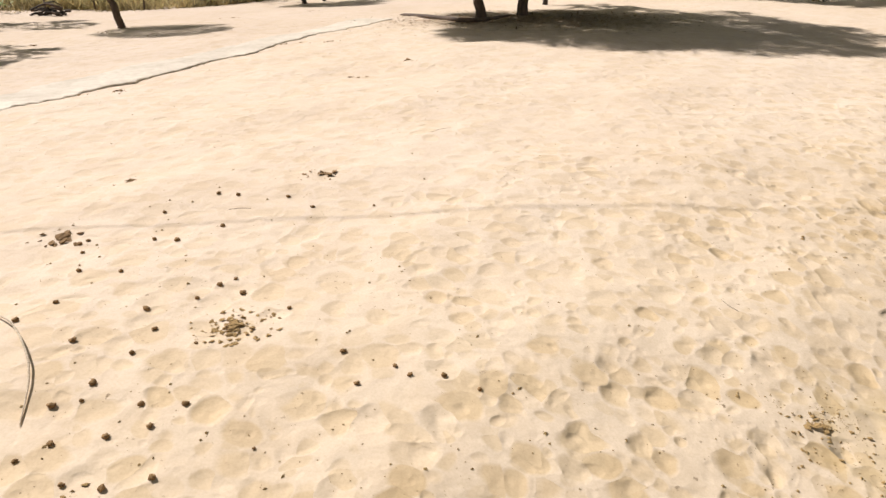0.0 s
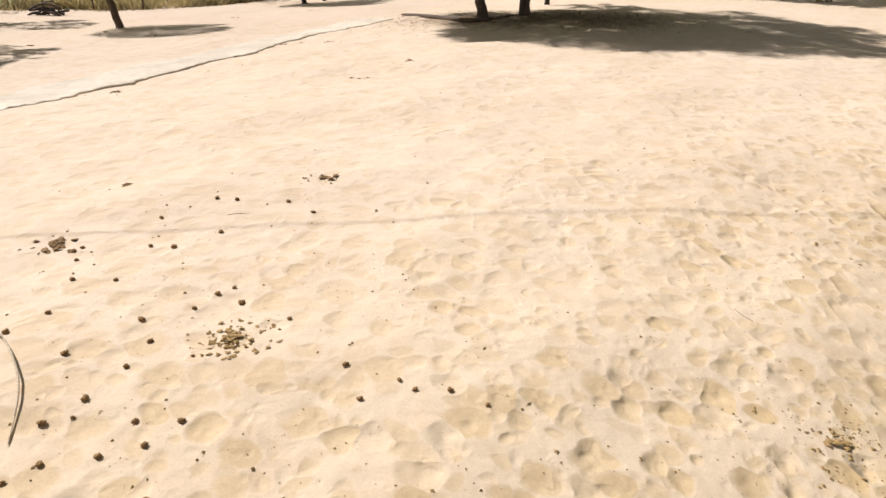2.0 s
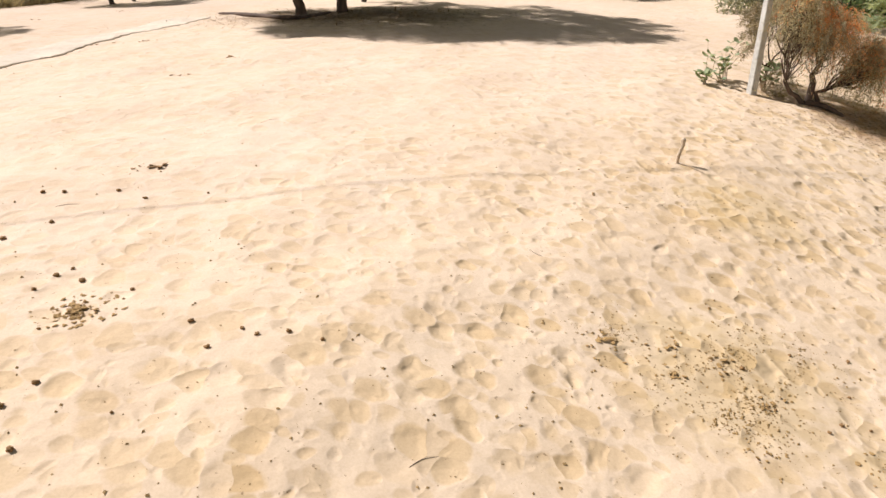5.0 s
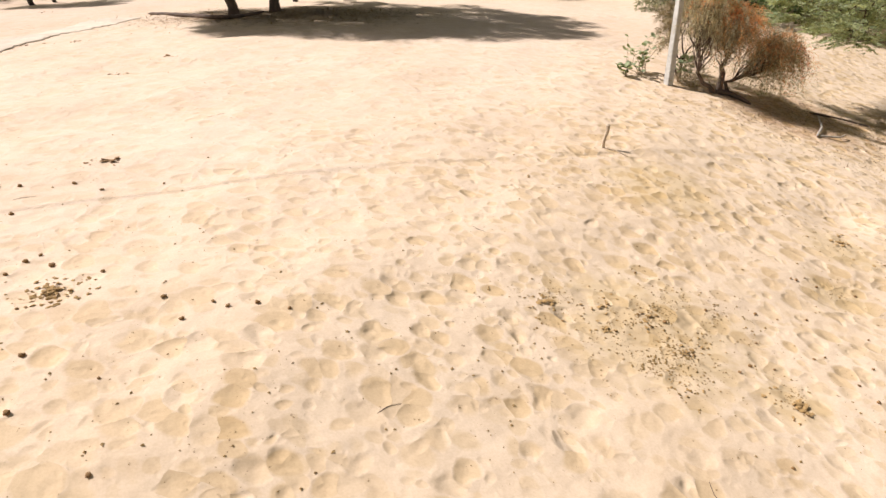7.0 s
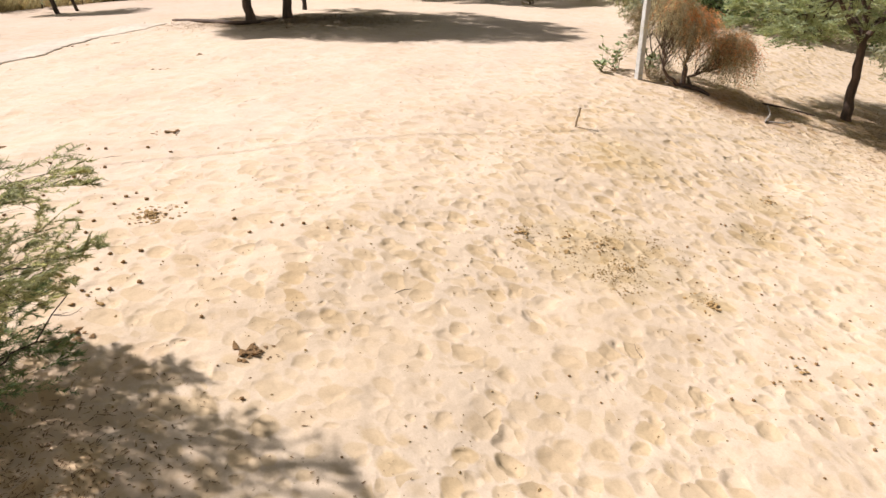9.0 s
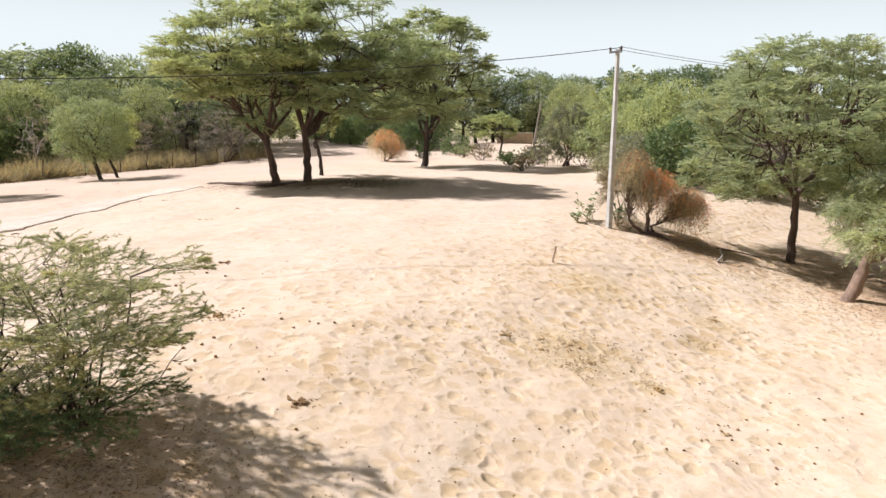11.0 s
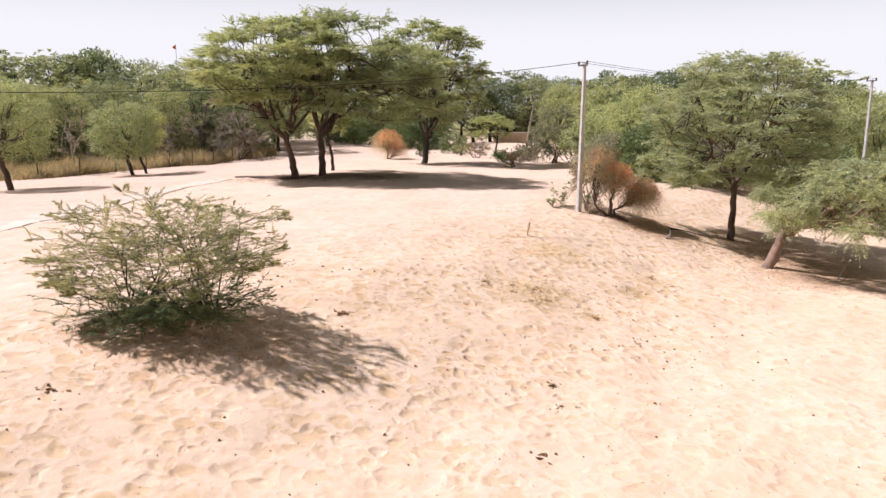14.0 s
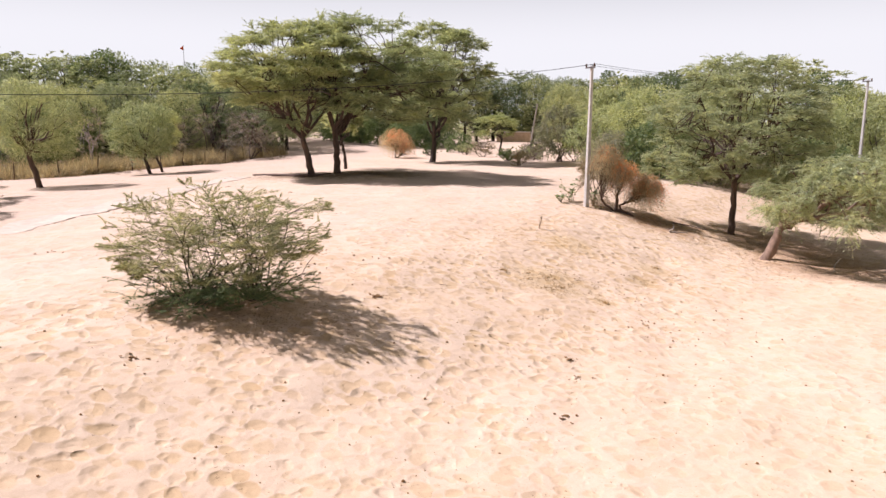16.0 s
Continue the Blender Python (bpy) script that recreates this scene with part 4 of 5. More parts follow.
def far_woods():
    """The treeline on all sides, to the horizon."""
    rng = np.random.default_rng(91)
    g = Geo()
    n = 2600
    a = rng.uniform(0, 2 * np.pi, n)
    d = 115 + 420 * rng.random(n) ** 1.6
    cx, cy = 5 + d * np.cos(a), 20 + d * np.sin(a)
    h = rng.uniform(5.5, 10.5, n)
    r = rng.uniform(3, 6, n)
    for k in range(64):
        if k == 20:
            near = d < 210
            cx, cy, h, r, d = cx[near], cy[near], h[near], r[near], d[near]
            n = len(cx)
        v = rng.normal(size=(n, 3))
        v /= np.linalg.norm(v, axis=1)[:, None]
        v[:, 2] = np.abs(v[:, 2]) * 1.0
        at = np.stack([cx + v[:, 0] * r, cy + v[:, 1] * r, h * (0.12 + 0.85 * v[:, 2] * rng.random(n) ** 0.4) - 0.6], 1)
        way = v + rng.normal(size=(n, 3)) * 0.5
        g.leaves(at, way, d * rng.uniform(0.004, 0.008, n), d * rng.uniform(0.002, 0.0042, n), rng, 0.55)
    tagged(g.make("far_woods", LEAF_GREY), "distant olive thorn woods along the horizon", "woods", kind="stuff")


far_woods()


# ---- small plants, dead wood, dung and clods ----
def lump(rng, r, squash=0.75, rough=0.22, sub=1, smooth=True):
    bm = bmesh.new()
    bmesh.ops.create_icosphere(bm, subdivisions=sub, radius=r)
    for v in bm.verts:
        v.co *= 1 + rng.uniform(-rough, rough)
        v.co.z *= squash
    for f in bm.faces:
        f.smooth = smooth
    return bm


def dung_balls():
    rng = random.Random(3)
    protos = []
    for k in range(4):
        ob = part("dung_ball", lump(rng, 0.026, 0.7, 0.3, 2), DUNG, None)
        tagged(ob, "dry dark-brown lump of horse dung on the sand", "dung", "dung lumps on the sand")
        protos.append(ob)
    places = [(-1.79, 9.06), (-4.36, 7.75), (-4.30, 7.85), (-3.71, 8.78), (-3.17, 9.41), (-2.88, 9.37), (-2.83, 8.40), (-3.53, 7.92), (-3.25, 7.91), (-2.18, 9.38), (-4.22, 7.52), (-3.56, 7.02),
              (-3.96, 6.37), (-4.03, 7.03), (-2.29, 6.99), (-2.42, 6.83), (-2.13, 6.67), (-2.57, 6.52), (-3.00, 6.27), (-2.80, 5.93), (-3.46, 5.67), (-4.15, 5.97), (-2.86, 5.53), (-0.94, 5.66),
              (-3.02, 5.08), (-2.16, 4.88), (-2.52, 4.85), (-2.36, 4.60), (-3.23, 4.79), (-3.04, 4.37), (-3.22, 4.19), (-2.65, 4.46), (-2.77, 3.98), (-2.48, 3.97), (-2.16, 4.09), (-0.44, 5.48), (-0.30, 5.37),
              (0.01, 5.38), (0.33, 5.23)]
    for _ in range(12):
        places.append((rng.uniform(-4.5, -1.2) + rng.gauss(0, 0.6), rng.uniform(3.0, 9.5)))
    for _ in range(60):
        places.append((rng.uniform(-8, 8), rng.uniform(-6, 3)))
    for _ in range(50):
        places.append((rng.uniform(4.5, 9.5), rng.uniform(-1, 6)))
    for k, (x, y) in enumerate(places):
        s = rng.uniform(0.8, 1.35) if k < 39 else rng.uniform(0.45, 1.0)
        m = pose(x, y, high(x, y) + 0.012 * s, rng.uniform(-20, 20), rng.uniform(-20, 20), rng.uniform(0, 360))
        if k < 4:
            ob = protos[k]
            ob.matrix_world = m
        else:
            ob = copy_thing(protos[k % 4], m)
        ob.scale = (s * rng.uniform(0.85, 1.3), s, s)


dung_balls()


def pile_lumps(mat, seed):
    rng = random.Random(seed)
    made = []
    for _ in range(4):
        ob = part("lump", lump(rng, 1.0, 0.45, 0.55, 1, False), mat, None)
        made.append(ob.data)
        bpy.data.objects.remove(ob)
    return made


DUNG_LUMPS, CLOD_LUMPS = pile_lumps(DUNG, 5), pile_lumps(CLOD, 6)


def lump_pile(name, x, y, r, count, size, meshes, label, category, group, seed):
    """A loose heap of lumps, each a part."""
    rng = random.Random(seed)
    root = thing(name, x, y, high(x, y), label, category, group)
    for k in range(count):
        core = k < 0.6 * count
        q, a = (r * abs(rng.gauss(0, 0.38)) if core else r * 1.3 * rng.random() ** 0.7), rng.uniform(0, 6.28)
        s = size * (0.25 + 1.1 * rng.random() ** 1.8)
        if count > 20 and k < 0.15 * count:
            q, s = q * 0.7, size * rng.uniform(1.0, 1.6)
        px, py = q * math.cos(a), 0.8 * q * math.sin(a)
        pz = high(x + px, y + py) - high(x, y) + s * 0.12 + (0.02 * rng.random() if core else 0)
        ob = new("lump", rng.choice(meshes))
        ob.parent = root
        ob.matrix_basis = pose(px, py, pz, rng.uniform(-20, 20), rng.uniform(-20, 20), rng.uniform(0, 360)) @ Matrix.Diagonal((s * rng.uniform(0.9, 1.6), s, s * rng.uniform(0.5, 1.0), 1))


PILES = [(-1.83, 10.27, 0.34, 30), (-4.66, 7.91, 0.30, 30), (-4.64, 9.94, 0.20, 10), (-3.57, 22.42, 0.45, 16), (-0.90, 19.10, 0.4, 10), (-2.22, 17.43, 0.3, 8), (-7.37, 16.21, 0.35, 12),
         (-0.98, 2.64, 0.20, 34), (2.61, -0.32, 0.30, 16), (2.28, -1.21, 0.22, 12), (1.05, -2.82, 0.2, 8), (-2.75, 3.05, 0.22, 16), (-2.11, 6.00, 0.22, 6), (-6.2, -0.45, 0.4, 12), (-8.79, 7.57, 0.35, 14), (-9.6, 13.2, 0.5, 12), (-8.2, 15.9, 0.4, 10), (-6.6, 19.1, 0.5, 12), (-4.9, 22.4, 0.5, 14), (-12.5, 27.5, 0.5, 8), (-10.2, 26.0, 0.5, 8), (-9.5, 33.5, 0.6, 8), (-6.5, 37.0, 0.6, 8), (-13.6, 24.0, 0.4, 8)]
for k, (x, y, r, c) in enumerate(PILES):
    lump_pile("dung_pile", x, y, r, c, 0.034, DUNG_LUMPS, "scattered pile of dry dark-brown horse dung", "dung", "dung piles", 40 + k)
CLODS = [(-2.05, 6.0, 0.36, 170, 0.042), (3.50, 5.32, 0.35, 26, 0.045), (4.22, 5.24, 0.4, 22, 0.04), (4.04, 4.80, 0.22, 16, 0.05), (4.7, 4.9, 0.5, 40, 0.035), (4.86, 4.30, 0.6, 60, 0.03), (4.40, 3.65, 0.3, 20, 0.04), (5.74, 3.3, 0.35, 34, 0.055),
         (10.0, 6.75, 0.5, 34, 0.05), (10.3, 6.0, 0.5, 26, 0.04), (-2.55, 3.7, 0.3, 14, 0.05), (4.84, 8.72, 0.15, 7, 0.03), (6.04, 1.65, 0.45, 26, 0.034), (5.47, 1.54, 0.3, 14, 0.034)]
for k, (x, y, r, c, s) in enumerate(CLODS):
    lump_pile("clod_heap", x, y, r, c, 0.5 * s, CLOD_LUMPS, "broken brown clods of sand kicked up in a heap", "clods", "heaps of broken clods", 70 + k)


def crumbs():
    """Crumbs of dung, bark and clod strewn over the sand."""
    rng = np.random.default_rng(12)
    parts = []
    for cx, cy, sx, sy, n in ((4.85, 4.75, 0.8, 0.6, 1700), (4.5, 4.25, 0.3, 0.3, 700), (5.4, 5.0, 0.45, 0.25, 500), (3.7, 5.5, 0.35, 0.15, 260), (5.8, 3.45, 0.22, 0.10, 260), (7.2, 2.6, 2.0, 1.6, 380), (-2.8, 6.5, 1.5, 2.0, 300), (1.0, 4.0, 2.6, 2.2, 900),
                              (-2.5, 3.4, 0.9, 0.6, 150), (9.7, 6.6, 0.25, 0.6, 260), (8.5, 5.3, 0.3, 0.3, 150), (7.3, 8.4, 1.3, 0.8, 420), (2, -2, 4.5, 3.0, 900), (1.0, -5.5, 3.5, 2.0, 400), (-5.5, -1.0, 2.5, 1.8, 240), (0, 12, 6, 5, 500), (8, 10, 3.5, 2.5, 220), (12.5, 12.5, 1.5, 1.0, 200), (-1.5, 3.2, 1.2, 0.8, 140)):
        parts.append(np.stack([cx + rng.normal(size=n) * sx, cy + rng.normal(size=n) * sy], 1))
    at = np.concatenate(parts)
    # strewn in drifts, with bare sand between
    drift = np.sin(at[:, 0] * 5.1 + 1.7 * np.sin(at[:, 1] * 3.3)) * np.sin(at[:, 1] * 4.6 + 1.3 * np.sin(at[:, 0] * 2.7))
    at = at[drift + rng.normal(size=len(at)) * 0.35 > -0.1]
    s = 0.004 + 0.016 * rng.random(len(at)) ** 4
    base = np.array([[1, 0, 0], [0, 1, 0], [-1, 0, 0], [0, -1, 0], [0, 0, 0.8], [0, 0, -0.5]], float)
    tris = np.array([[0, 1, 4], [1, 2, 4], [2, 3, 4], [3, 0, 4], [1, 0, 5], [2, 1, 5], [3, 2, 5], [0, 3, 5]])
    z = np.array([high(x, y) for x, y in at])
    ang = rng.uniform(0, 6.28, len(at))
    v = base[None] * s[:, None, None] * rng.uniform(0.6, 1.5, (len(at), 6, 1))
    v[..., 0] *= rng.uniform(0.8, 1.5, (len(at), 1))
    c, sn = np.cos(ang)[:, None], np.sin(ang)[:, None]
    v = np.stack([v[..., 0] * c - v[..., 1] * sn + at[:, :1], v[..., 0] * sn + v[..., 1] * c + at[:, 1:], v[..., 2] + z[:, None] + 0.002], -1)
    f = tris[None] + 6 * np.arange(len(at))[:, None, None]
    tagged(mesh_object("crumbs", v.reshape(-1, 3), f.reshape(-1, 3), CRUMB), "brown crumbs of dung and clod strewn over sand", "debris", kind="stuff")


crumbs()


def litter():
    """Fallen leaves and twigs under the trees."""
    rng = np.random.default_rng(23)
    g = Geo()
    for cx, cy, sx, sy, n in ((-3.3, 1.0, 0.95, 0.55, 1500), (-4.3, 1.7, 1.1, 0.5, 1800), (19.0, 11.0, 2.5, 1.6, 6500), (18.0, 7.2, 2.2, 1.5, 4500), (14.2, 12.9, 1.3, 0.8, 2600), (3.6, 27.6, 2.6, 1.4, 9000), (17.0, 43.0, 4.0, 2.5, 1500)):
        x, y = cx + rng.normal(size=n) * sx, cy + rng.normal(size=n) * sy
        z = np.array([high(u, v) for u, v in zip(x, y)]) + 0.006
        big = 1.0 if cy < 5 else (1.5 if cy < 20 else 2.4)
        way = np.stack([rng.normal(size=n), rng.normal(size=n), rng.normal(size=n) * 0.12], 1)
        g.leaves(np.stack([x, y, z], 1), way, rng.uniform(0.02, 0.10, n) * big, rng.uniform(0.008, 0.022, n) * big, rng, 0.9)
    tagged(g.make("leaf_litter", LEAF_LITTER), "brown fallen leaves and twigs under bush and trees", "leaf litter", kind="stuff")


litter()


def stick(name, pts, radii, mat, label, category="stick", lift=0.012, group=""):
    """A dry branch lying on the sand along a line of places (x, y, height above sand)."""
    rng = np.random.default_rng(len(pts) * 7 + int(abs(pts[0][0]) * 100))
    p = np.array([(x, y, high(x, y) + h + lift) for x, y, h in pts])
    t = np.linspace(0, len(p) - 1, 6 * len(p))
    q = np.stack([np.interp(t, np.arange(len(p)), p[:, k]) for k in range(3)], 1)
    for _ in range(3):
        q[1:-1] = (q[:-2] + 2 * q[1:-1] + q[2:]) / 4
    r = np.interp(t, np.linspace(0, len(p) - 1, len(radii)), radii) * (1 + rng.normal(size=len(t)) * 0.06)
    r[0] *= 0.4
    r[-1] *= 0.4
    g = Geo()
    g.tube(q, r, 8)
    ob = g.make(name, mat, smooth=True)
    return tagged(ob, label, category, group)


stick("dry_branch", [(-4.85, 6.17, 0), (-4.44, 6.11, 0.02), (-4.12, 5.86, 0.05), (-3.86, 5.56, 0.06), (-3.64, 5.26, 0.05), (-3.52, 5.02, 0.03), (-3.44, 4.78, 0.01), (-3.37, 4.55, 0)], [0.006, 0.009, 0.010, 0.007], WOOD_DRY,
      "long pale curved dry branch lying on sand")
stick("stump_stick", [(7.08, 10.05, -0.1), (7.10, 10.05, 0.16), (7.15, 10.04, 0.32), (7.16, 10.06, 0.46)], [0.034, 0.032, 0.034, 0.046], WOOD_DRY, "short brown stick standing upright in sand", lift=0)
stick("fallen_twig", [(7.12, 10.0, 0), (7.25, 9.85, 0.02), (7.40, 9.62, 0)], [0.012, 0.008], WOOD_DRY, "thin brown twig lying on sand", "twig")
stick("fallen_log", [(-1.75, 30.4, 0.05), (-0.6, 28.6, 0.06), (0.4, 27.2, 0.05), (1.1, 26.6, 0.08), (1.7, 27.1, 0.1), (2.6, 28.2, 0.08)], [0.06, 0.09, 0.075, 0.05], BARK_BROWN, "long weathered log lying in shade at the path's end", "log")
stick("fallen_log", [(13.9, 11.3, 0.03), (14.5, 11.75, 0.08), (14.75, 12.2, 0.2)], [0.034, 0.03, 0.018], BARK_PALE, "bleached forked branch lying in shade", "log")
stick("fallen_branch", [(14.05, 11.35, 0.02), (14.6, 11.25, 0.07), (14.95, 11.4, 0.1)], [0.026, 0.014], BARK_PALE, "bleached bare branch lying in shade", "branch")
stick("fallen_branch", [(15.2, 12.9, 0.02), (16.0, 12.6, 0.05), (16.7, 12.2, 0.02)], [0.03, 0.02], BARK_BROWN, "dark crooked branch on shaded sand", "branch")
stick("tree_root", [(12.8, 13.8, 0.05), (12.95, 13.45, 0.09), (13.2, 13.25, 0.05), (13.35, 13.1, 0.0)], [0.07, 0.06, 0.04], BARK_BROWN, "gnarled bare root beside the rusty shrub", "root")
stick("fallen_branch", [(17.6, 6.2, 0.02), (18.0, 6.6, 0.12), (18.5, 6.8, 0.35)], [0.02, 0.012], BARK_PALE, "bleached forked twig below the mesquite tree", "branch")
for k, (x, y, a, ln) in enumerate(((0.9, 3.7, 20, 0.3), (-2.9, 8.9, 10, 0.3), (3.3, 6.9, 120, 0.25), (-0.2, 12.5, 40, 0.5), (3.8, 2.2, 80, 0.3))):
    dx, dy = ln * math.cos(radians(a)), ln * math.sin(radians(a))
    stick("fallen_twig", [(x, y, 0), (x + dx * 0.5 - dy * 0.1, y + dy * 0.5 + dx * 0.1, 0.003), (x + dx, y + dy, 0)], [0.004, 0.002], BARK_BROWN, "thin dry twig lying on trampled sand", "twig", lift=0.0, group="twigs on the sand")


def brush_heap(x, y, label, seed, count):
    """Dead branches thrown on a heap, each a part."""
    rng = np.random.default_rng(seed)
    root = thing("brush_heap", x, y, high(x, y), label, "brush heap")
    for k in range(count):
        a = rng.uniform(-0.5, 0.5) + (np.pi if k % 2 else 0)
        ln, up = rng.uniform(0.7, 1.5), 0.06 + 0.5 * k / count
        c = np.array([rng.normal() * 0.35, rng.normal() * 0.2, up])
        d = np.array([np.cos(a), np.sin(a), rng.normal() * 0.12]) * ln * 0.5
        low = c - d
        low[2] = max(0.04, low[2] - 0.2)
        g = Geo()
        g.tube(bend(low, c + d, rng, 0.1, 7), rng.uniform(0.03, 0.085) * np.array([1.0, 0.95, 0.9, 0.8, 0.65, 0.5, 0.3]), 7)
        g.make("branch", BARK if k % 3 else BARK_BROWN, root, smooth=True)


brush_heap(-20.0, 37.6, "heap of dark dead branches beside the straw", 71, 16)


def broad_leaf_plant(x, y, seed, tall, count, label):
    """A milkweed: bent pale stems with round grey-green leaves in pairs, each leaf a part."""
    rng = random.Random(seed)
    root = thing("milkweed_plant", x, y, high(x, y), label, "plant", "milkweed beside the pole")
    nrng = np.random.default_rng(seed)
    bm = bmesh.new()
    rim = [bm.verts.new((0.5 + 0.5 * math.cos(a), 0.36 * math.sin(a) * (1 + 0.15 * math.cos(a)), 0.05 * math.cos(2 * a))) for a in np.linspace(0, 2 * math.pi, 12, endpoint=False)]
    mid = bm.verts.new((0.5, 0, -0.05))
    for k in range(12):
        bm.faces.new((rim[k], rim[(k + 1) % 12], mid))
    first = part("leaf", bm, LEAF_BROAD, root)
    made = 0
    for s in range(count):
        a = rng.uniform(0, 6.28)
        tip = np.array([0.5 * tall * math.cos(a), 0.5 * tall * math.sin(a), tall * rng.uniform(0.55, 1.0)])
        line = bend((0, 0, -0.03), tip, nrng, 0.12, 6)
        g = Geo()
        g.tube(line, np.linspace(0.014, 0.005, 6), 5)
        g.make("stem", WOOD_DRY, root)
        for j in range(2, 6):
            for sgn in (0, 180):
                ob = first if made == 0 else new("leaf", first.data)
                ob.parent = root
                sc = rng.uniform(0.11, 0.20)
                ob.matrix_basis = pose(*line[j], rng.uniform(-25, 25), rng.uniform(-45, 5), math.degrees(a) + sgn + 90 * (j % 2) + rng.uniform(-25, 25)) @ Matrix.Scale(sc, 4)
                made += 1


broad_leaf_plant(11.35, 15.2, 1, 1.0, 9, "pale-stemmed milkweed with round grey-green leaves")
broad_leaf_plant(12.2, 14.7, 2, 0.95, 9, "leafy grey-green milkweed growing at the pole's foot")
broad_leaf_plant(10.75, 15.0, 3, 0.35, 4, "small milkweed sprout in bare sand")
broad_leaf_plant(-23.8, 39.6, 4, 1.3, 10, "pale milkweed at the straw's edge")
broad_leaf_plant(-9.2, 49.0, 5, 1.4, 10, "pale milkweed flowering before the straw")

# low shrubs and dry growth
shrub("dry_shrub", 12.5, 14.45, "dry straw-coloured scrub at the pole's foot", seed=51, spread=(0.9, 0.5), height=0.7, stems=16, leaf=(0.1, 0.008), leaves=2600, leaf_mat=LEAF_STRAW, bark=WOOD_DRY, stem_r=0.008, twig_len=0.25, levels=(4, 3))
tree("dry_shrub", 12.5, 15.0, "grey-brown leafless shrub behind the electric pole", "shrub", seed=52, height=2.7, radius=0.85, fork=0.6, base=0.9, trunk_r=0.05, pads=20, leaves=15000, leaf_mat=LEAF_BROWN, bark=BARK_BROWN, leaf=(0.15, 0.012),
     dome=0.8, droop=0.35, flat=0.75, stems=3, pad=0.34, centre=(0.05, 0.1))
hair_shrub(13.6, 53.6, "rounded dense shrub turning rust-orange on top", 53, ((0.0, 0.0, 1.75, 1.8, 3.5, 1300, 0.3), (0.9, -0.2, 1.2, 1.2, 2.2, 500, 0.1)))
tree("young_tree", 30.2, 66.0, "small flat-topped green tree at the far edge of the clearing", seed=59, height=4.6, radius=2.7, fork=1.7, base=2.2, lean=(0.3, 0), trunk_r=0.14, pads=34, leaves=16000, leaf_mat=LEAF_FRESH, bark=BARK, leaf=(0.19, 0.06), dome=0.5, flat=0.2, centre=(-0.6, 0), inner=0.3)
tree("dead_tree", -3.2, 62.0, "leafless grey-pink thorn tree", "tree", seed=54, height=6.2, radius=3.6, fork=1.4, base=1.6, trunk_r=0.14, pads=24, leaves=7000, leaf_mat=LEAF_DEAD, bark=BARK_BROWN, leaf=(0.3, 0.022), dome=0.9, flat=0.7, stems=3, stem_spread=0.8, pad=0.3)
tree("dead_tree", 0.4, 61.5, "leafless grey-brown thorn tree behind the shaded trunks", "tree", seed=57, height=5.2, radius=3.0, fork=1.0, base=0.6, trunk_r=0.12, pads=26, leaves=7500, leaf_mat=LEAF_DEAD, bark=BARK_BROWN, leaf=(0.3, 0.03), dome=0.9, flat=0.7, stems=3, stem_spread=0.8, pad=0.3, droop=0.2)
tree("dead_tree", -6.8, 60.0, "low leafless grey-brown thorn tree in straw", "tree", seed=58, height=4.6, radius=2.8, fork=0.9, base=0.5, trunk_r=0.11, pads=24, leaves=7000, leaf_mat=LEAF_BROWN, bark=BARK_BROWN, leaf=(0.3, 0.03), dome=0.9, flat=0.7, stems=3, stem_spread=0.8, pad=0.3, droop=0.2)
tree("dead_tree", -12.7, 48.0, "bleached bare tree with pale forked trunk", "tree", seed=55, height=5.4, radius=1.6, fork=2.2, base=2.0, trunk_r=0.11, pads=12, leaves=900, leaf_mat=LEAF_DEAD, bark=BARK_PALE, leaf=(0.3, 0.02), dome=0.8, flat=0.7, stems=2, stem_spread=0.5, lean=(0.4, 0))
tree("dead_tree", -20.0, 46.0, "leafless grey thorn tree in straw", "tree", seed=56, height=4.2, radius=2.2, fork=0.9, base=0.8, trunk_r=0.1, pads=20, leaves=4500, leaf_mat=LEAF_DEAD, bark=BARK_BROWN, leaf=(0.3, 0.022), dome=0.9, flat=0.7, stems=3, stem_spread=0.6, pad=0.3)
